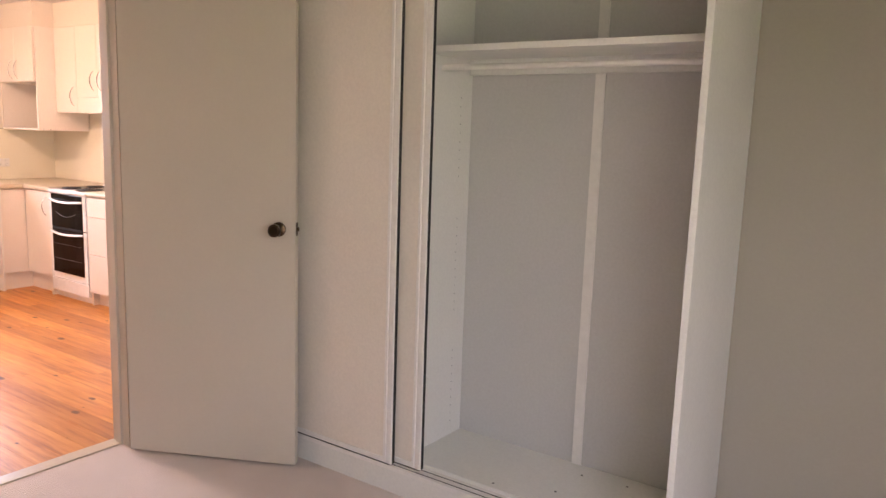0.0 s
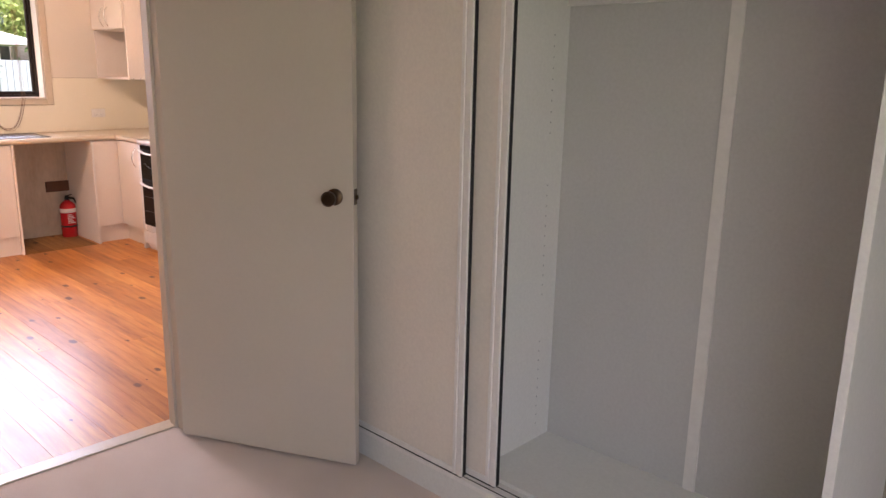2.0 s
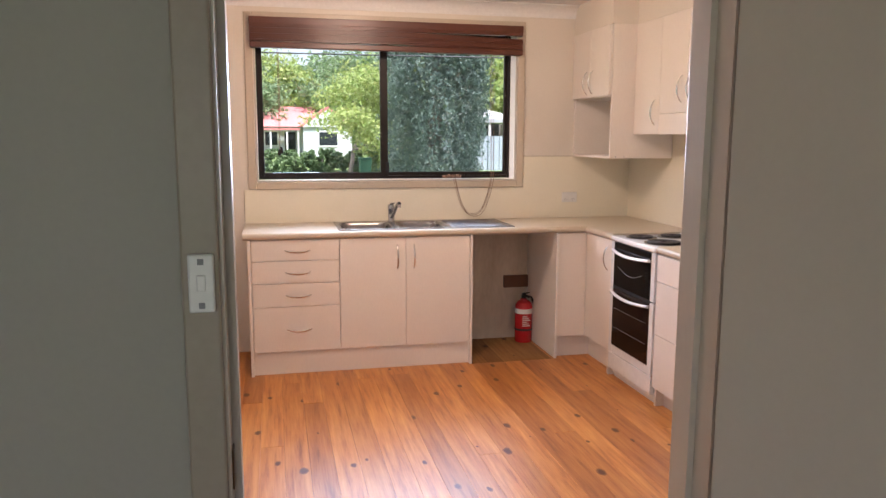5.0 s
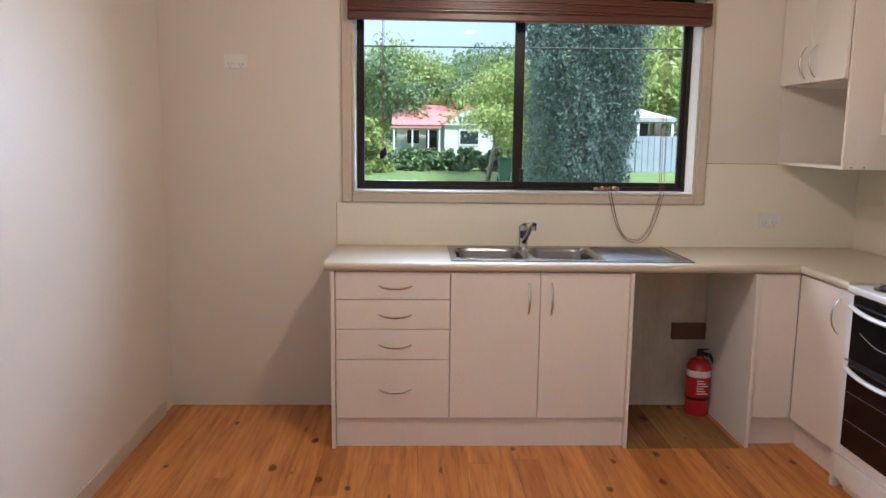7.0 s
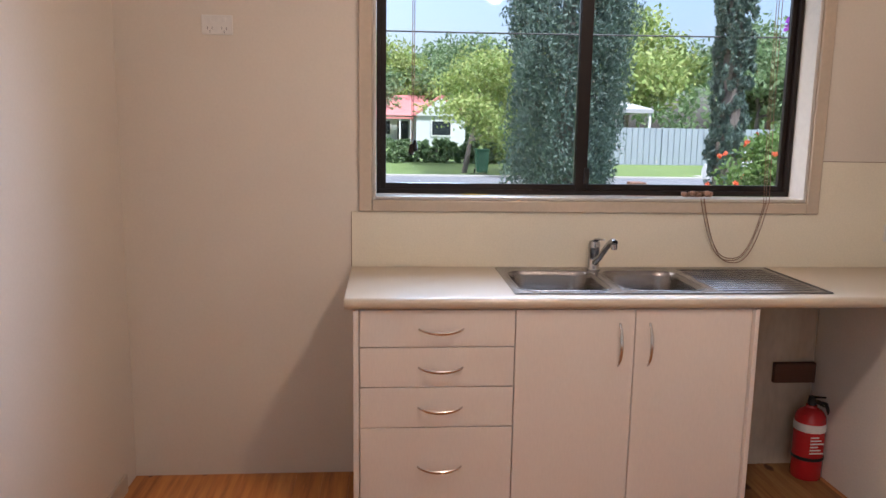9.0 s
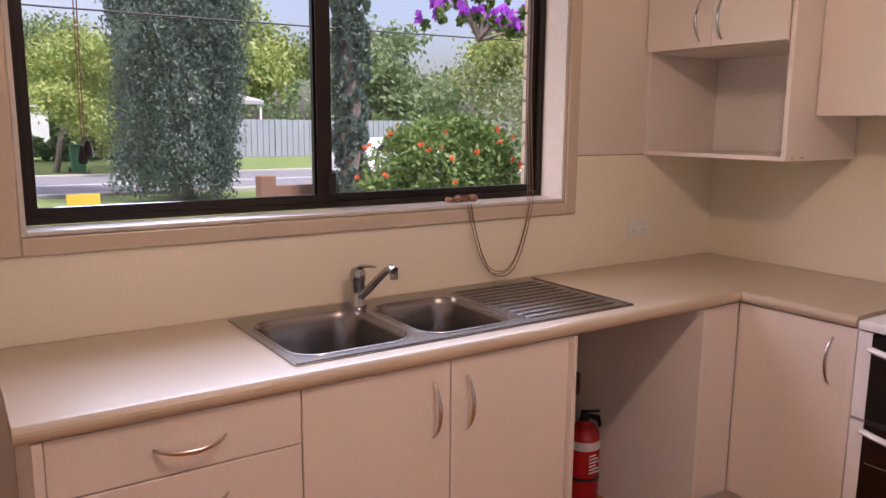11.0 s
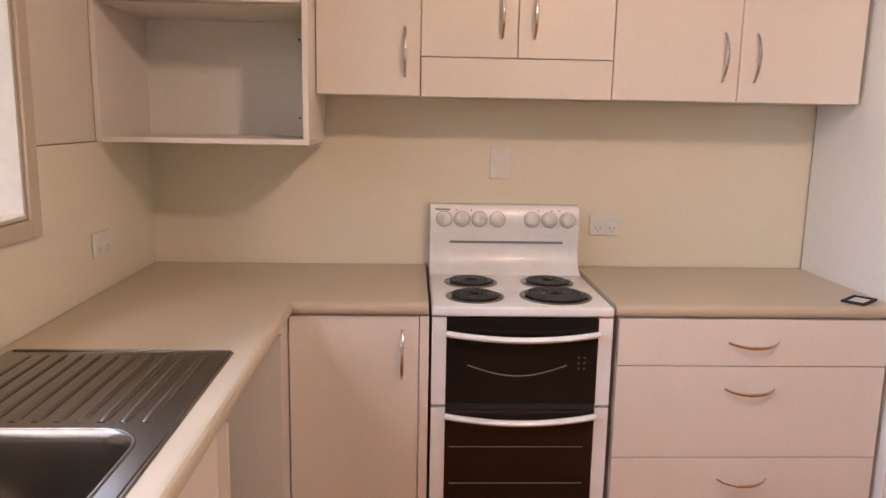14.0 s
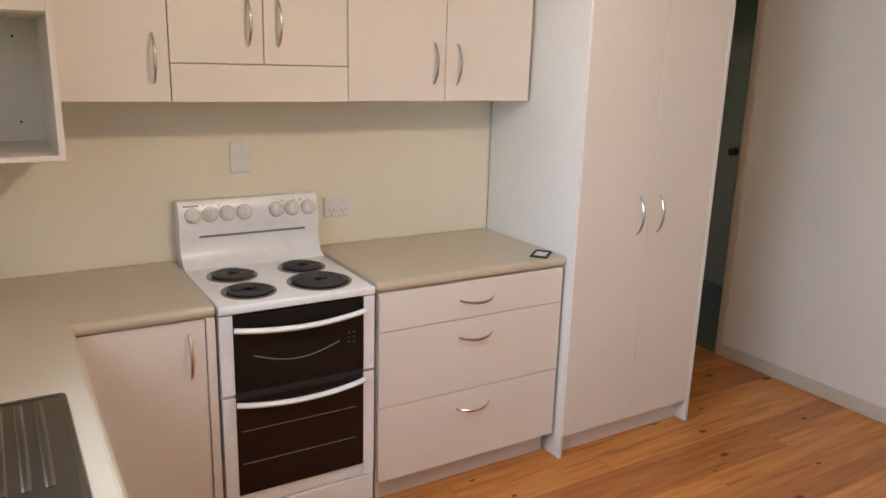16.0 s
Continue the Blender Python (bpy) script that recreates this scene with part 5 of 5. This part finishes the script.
def palm(x, y, base, label, seed):
    rng = np.random.default_rng(seed)
    t = thing("palm", label, "palm")
    part("trunk", tube(bmesh.new(), [(x, y, base - 0.1), (x, y, base + 1.3), (x + 0.03, y, base + 2.3)], [0.16, 0.13, 0.10], 10), M_BARK, t)
    for i in range(30):
        a, lift = i * 2.4, 0.2 + 0.75 * rng.random()
        v, f = [], []
        L = 1.9 + 0.6 * rng.random()
        side = np.array((-math.sin(a), math.cos(a), 0))
        for k in range(48):
            u = k / 47
            p = np.array((x + math.cos(a) * L * u * 0.8, y + math.sin(a) * L * u * 0.8, base + 2.3 + L * (lift * u - 1.15 * u * u)))
            for sgn in (-1, 1):
                ln = 0.40 * math.sin(math.pi * min(1, u * 0.9 + 0.1)) + 0.05
                d = side * sgn * 0.8 + np.array((math.cos(a) * 0.45, math.sin(a) * 0.45, -0.45))
                q = p + d * ln
                w_ = np.array((math.cos(a), math.sin(a), 0)) * 0.017
                n0 = len(v)
                v += [tuple(p - w_), tuple(p + w_), tuple(q)]
                f.append((n0, n0 + 1, n0 + 2))
        loose_mesh("frond", v, f, M_PALM, t)


palm(-3.4, 3.95, -0.45, "arching green palm beside the garden wall", 9)
palm(-6.0, 8.4, -0.45, "arching green palm behind the shrubs", 10)

# ---- house, fence, carport across the road ----
hs = thing("red_roofed_house", "pale weatherboard house with a faded red gable roof", "house")
hx, hz = -60.0, -0.05
part("wall", box(hx - 8, hx, -4.2, 3.6, hz - 0.3, hz + 2.5), M_HOUSEWALL, hs)


def gabled(x0, x1, y0, y1, z0, z1, along_y):
    """A roof with its ridge along y or along x."""
    bm = bmesh.new()
    if along_y:
        xm = (x0 + x1) / 2
        ps = ((x1, y0, z0), (x1, y1, z0), (x0, y1, z0), (x0, y0, z0), (xm, y0, z1), (xm, y1, z1))
    else:
        ym = (y0 + y1) / 2
        ps = ((x0, y0, z0), (x1, y0, z0), (x1, y1, z0), (x0, y1, z0), (x0, ym, z1), (x1, ym, z1))
    v = [bm.verts.new(p) for p in ps]
    for q in ((0, 1, 5, 4), (3, 4, 5, 2), (0, 4, 3), (1, 2, 5), (0, 3, 2, 1)):
        bm.faces.new([v[k] for k in q])
    return bm


part("roof", gabled(hx - 8.3, hx + 0.5, -4.6, 1.0, hz + 2.45, hz + 4.25, True), M_REDROOF, hs, "faded red roof")
part("gable_roof", gabled(hx - 8.3, hx + 1.6, -0.6, 4.2, hz + 2.45, hz + 4.15, False), M_REDROOF, hs, "faded red gable roof")
part("gable_wall", gabled(hx - 0.2, hx + 1.62, -0.25, 3.85, hz + 2.44, hz + 3.85, False), M_HOUSEWALL, hs)
part("front_bay", box(hx, hx + 1.4, -0.2, 3.8, hz - 0.3, hz + 2.44), M_HOUSEWALL, hs)
for y0, y1, xx in ((1.0, 2.7, hx + 1.4), (-3.4, -2.2, hx)):
    wd = part("window", box(xx + 0.005, xx + 0.08, y0, y1, hz + 0.8, hz + 2.1), M_WFRAME, hs)
    part("pane", box(xx + 0.082, xx + 0.09, y0 + 0.1, y1 - 0.1, hz + 0.9, hz + 2.0), M_DARKGLASS, wd)
part("veranda_roof", box(hx + 0.5, hx + 2.4, -4.6, -0.5, hz + 2.15, hz + 2.3), M_REDROOF, hs)
for y in (-4.4, -2.9, -1.6, -0.7):
    part("veranda_post", box(hx + 2.2, hx + 2.32, y, y + 0.12, hz - 0.3, hz + 2.16), M_WFRAME, hs)
part("door", box(hx + 0.005, hx + 0.06, -1.7, -0.8, hz - 0.1, hz + 2.0), M_DARKGLASS, hs)

fence = thing("steel_fence", "grey-blue steel panel fence along the far roadside", "fence")
for i in range(14):
    y = 3.6 + i * 2.4
    g0 = land(-33)
    bm = bmesh.new()
    for k in range(16):
        boxed(bm, -33.0 - (0.03 if k % 2 else 0), -32.97 - (0.03 if k % 2 else 0), y + k * 0.148, y + (k + 1) * 0.148, g0 - 0.05, g0 + 1.75)
    part("panel", bm, M_FENCE, fence)
    part("post", box(-33.03, -32.94, y - 0.03, y + 0.03, g0 - 0.1, g0 + 1.8), M_FENCE, fence)
cp = thing("carport", "low grey-roofed carport behind the fence", "carport")
part("roof", box(-40, -35.0, 5.0, 11.0, 2.35, 2.55), M_DARKROOF, cp)
bm = bmesh.new()
v = [bm.verts.new(p) for p in ((-35, 5, 2.55), (-35, 11, 2.55), (-40, 11, 2.55), (-40, 5, 2.55), (-37.5, 8, 3.5))]
for q in ((0, 1, 4), (1, 2, 4), (2, 3, 4), (3, 0, 4)):
    bm.faces.new([v[k] for k in q])
part("roof_top", bm, M_DARKROOF, cp)
part("back_wall", box(-40, -39.8, 5.0, 11.0, -0.1, 2.35), M_DARKGLASS, cp)
for y in (5.1, 7.0, 9.0, 10.8):
    part("post", box(-35.2, -35.08, y, y + 0.12, -0.2, 2.36), M_WFRAME, cp)

# low front wall of brown brick with pillars
fw = thing("front_wall", "low brown brick front wall with pillars", "garden wall")
for y in (3.0, 5.8, 8.6):
    part("pillar", box(-14.3, -13.95, y, y + 0.36, -0.46, 0.28, 0.01), M_CLAYBRICK, fw)
    part("wall_run", box(-14.22, -14.03, y + 0.36, y + 2.8, -0.46, 0.05, 0.01), M_CLAYBRICK, fw)
tl = thing("timber_fence", "low grey weathered timber garden edging", "fence")
for i in range(16):
    part("paling", box(-6.7 + i * 0.26, -6.46 + i * 0.26, 5.0, 5.03, -0.46, 0.75 - 0.02 * (i % 3), 0.004), M_BARK, tl)

ys = thing("yellow_sign", "yellow board sign standing on the front lawn", "sign")
part("board", box(-12.03, -12.0, -1.15, -0.62, -0.15, 0.22, 0.004), M_YELLOW, ys)
for y in (-1.1, -0.70):
    part("leg", box(-12.06, -12.03, y, y + 0.035, -0.46, 0.2), M_GREY, ys)

bins = [(-28.0, 1.3), (-28.1, 4.6)]
for x, y in bins:
    b0 = thing("wheelie_bin", "green plastic wheelie bin on the far verge", "bin", "bins on the verge")
    bm = box(-0.28, 0.28, -0.27, 0.27, 0.06, 0.95, 0.03)
    for v in bm.verts:
        k = 0.8 + 0.2 * v.co.z / 0.95
        v.co.x *= k
        v.co.y *= k
    part("body", bm, M_GREENBIN, b0)
    part("lid", box(-0.31, 0.31, -0.29, 0.29, 0.95, 1.02, 0.02), M_GREENBIN, b0)
    for sx in (-1, 1):
        part("wheel", lathe(bmesh.new(), [(0.09, 0), (0.1, 0.01), (0.1, 0.04), (0.09, 0.05)], pose(-0.24, sx * 0.24, 0.1, 90, 0, 0), 14), M_TYRE, b0)
    b0.matrix_world = pose(x, y, land(x) + 0.0)

# white car on the road
car = thing("parked_car", "white hatchback car on the far side of the road", "car")
prof = [(-2.0, 0.35), (-2.05, 0.6), (-1.95, 0.85), (-1.1, 0.98), (-0.45, 1.42), (0.9, 1.47), (1.6, 1.20), (1.98, 0.95), (2.02, 0.5), (1.9, 0.32)]
bm = bmesh.new()
rings = []
for yy, k in ((-0.85, 0.96), (-0.78, 1.0), (0.78, 1.0), (0.85, 0.96)):
    rings.append([bm.verts.new((px, yy * (0.86 if pz > 1.1 else 1.0), 0.32 + (pz - 0.32) * k)) for px, pz in prof])
for a, b in zip(rings, rings[1:]):
    for k in range(len(prof)):
        j = (k + 1) % len(prof)
        bm.faces.new((a[k], a[j], b[j], b[k]))
bm.faces.new(rings[0])
bm.faces.new(rings[-1][::-1])
part("body", bm, M_CARPAINT, car, "", True)
for sy in (-1, 1):
    for a, b in ((-0.75, 0.15), (0.22, 1.2)):
        bm = bmesh.new()
        vs = [bm.verts.new((x, sy * (0.845 if z < 1.05 else 0.745), z)) for x, z in ((a - 0.12 if a < 0 else a, 1.0), (b, 1.0), (b - (0.1 if b > 1 else 0), 1.36), (a + (0.38 if a < 0 else 0), 1.36))]
        bm.faces.new(vs)
        bmesh.ops.solidify(bm, geom=bm.faces[:], thickness=0.02)
        part("side_window", bm, M_DARKGLASS, car, "dark side glass")
    for x in (-1.3, 1.3):
        wh = part("wheel", lathe(bmesh.new(), [(0.27, -0.1), (0.31, -0.08), (0.31, 0.08), (0.27, 0.1)], pose(x, sy * 0.78, 0.31, 90, 0, 0), 20), M_TYRE, car, "black tyre")
        part("rim", lathe(bmesh.new(), [(0.19, -0.11), (0.19, 0.11)], pose(x, sy * 0.78, 0.31, 90, 0, 0), 14), M_NICKEL, wh)
car.matrix_world = pose(-21.0, 10.1, -0.455, 0, 0, 90)

# overhead cable
cb = thing("overhead_cable", "black overhead power cable along the street", "cable")
part("cable", tube(bmesh.new(), [(-13.0, y, 3.42 + 0.012 * y + 0.0006 * (y - 5) ** 2) for y in range(-40, 45, 3)], 0.018, 6), M_WIRE, cb)
part("cable", tube(bmesh.new(), [(-13.0, y, 4.9 + 0.0006 * (y - 5) ** 2) for y in range(-40, 45, 3)], 0.015, 6), M_WIRE, cb)

# ---- outer brick skin round the window ----
structure("wall_outside", boxes((-0.235, -0.170, KY - 0.1, WY0 - 0.01, -0.5, 2.6), (-0.235, -0.170, WY0 - 0.01, WY1 - 0.0, -0.5, WZ0 - 0.06), (-0.235, -0.170, WY0 - 0.01, WY1, 2.33, 2.6), (-0.235, -0.170, WY1 + 0.002, 1.0, -0.5, 2.6)), M_MORTAR, "grey mortar of the outer brick wall", "wall")
skin = bpy.data.objects["wall_outside"]
for row in range(14):
    for k in range(3):
        y0 = WY1 + 0.004 + (k * 0.24 if row % 2 == 0 else (k * 0.24 - 0.12 if k else 0.0))
        ln = 0.11 if (row % 2 and k == 0) else 0.23
        o = part("brick", box(-0.262, -0.158, y0, y0 + ln, 1.14 + row * 0.086, 1.14 + row * 0.086 + 0.076, 0.004, 1), M_BRICK, skin)

# ---- kitchen floor boards ----
fl = structure("floor_kitchen", boxes((0.0, KX - 0.0, KY, 0.0, -0.12, -0.022), (3.32, KX, 0.0, 0.85, -0.12, -0.022), (KX, KX + 0.055, DY0, DY1, -0.12, -0.022)), M_SUBFLOOR, "varnished knotty pine board floor", "floor")
rng = np.random.default_rng(77)
BW = 0.1122
nrow = int(math.ceil((0.85 - KY) / BW))
for i in range(nrow):
    y0 = KY + i * BW
    y1 = min(y0 + BW, 0.85)
    start = 3.33 if y0 >= -0.001 else 0.003
    cutx = sorted({round(start + 0.5 + float(rng.random()) * (KX - start - 1.0), 2)}) if start < 1 else []
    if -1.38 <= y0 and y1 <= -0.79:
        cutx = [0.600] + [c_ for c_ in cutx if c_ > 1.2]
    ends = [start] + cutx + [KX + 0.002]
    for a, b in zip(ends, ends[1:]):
        in_gap = b <= 0.601 and -1.38 <= y0 and y1 <= -0.79
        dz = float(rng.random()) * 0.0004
        part("floorboard", box(a + 0.0006, b - 0.0006, y0 + 0.0003, y1 - 0.0003, -0.0215, -0.0008 + dz, 0.0005, 1), M_GAPFLOOR if in_gap else M_FLOOR, fl)
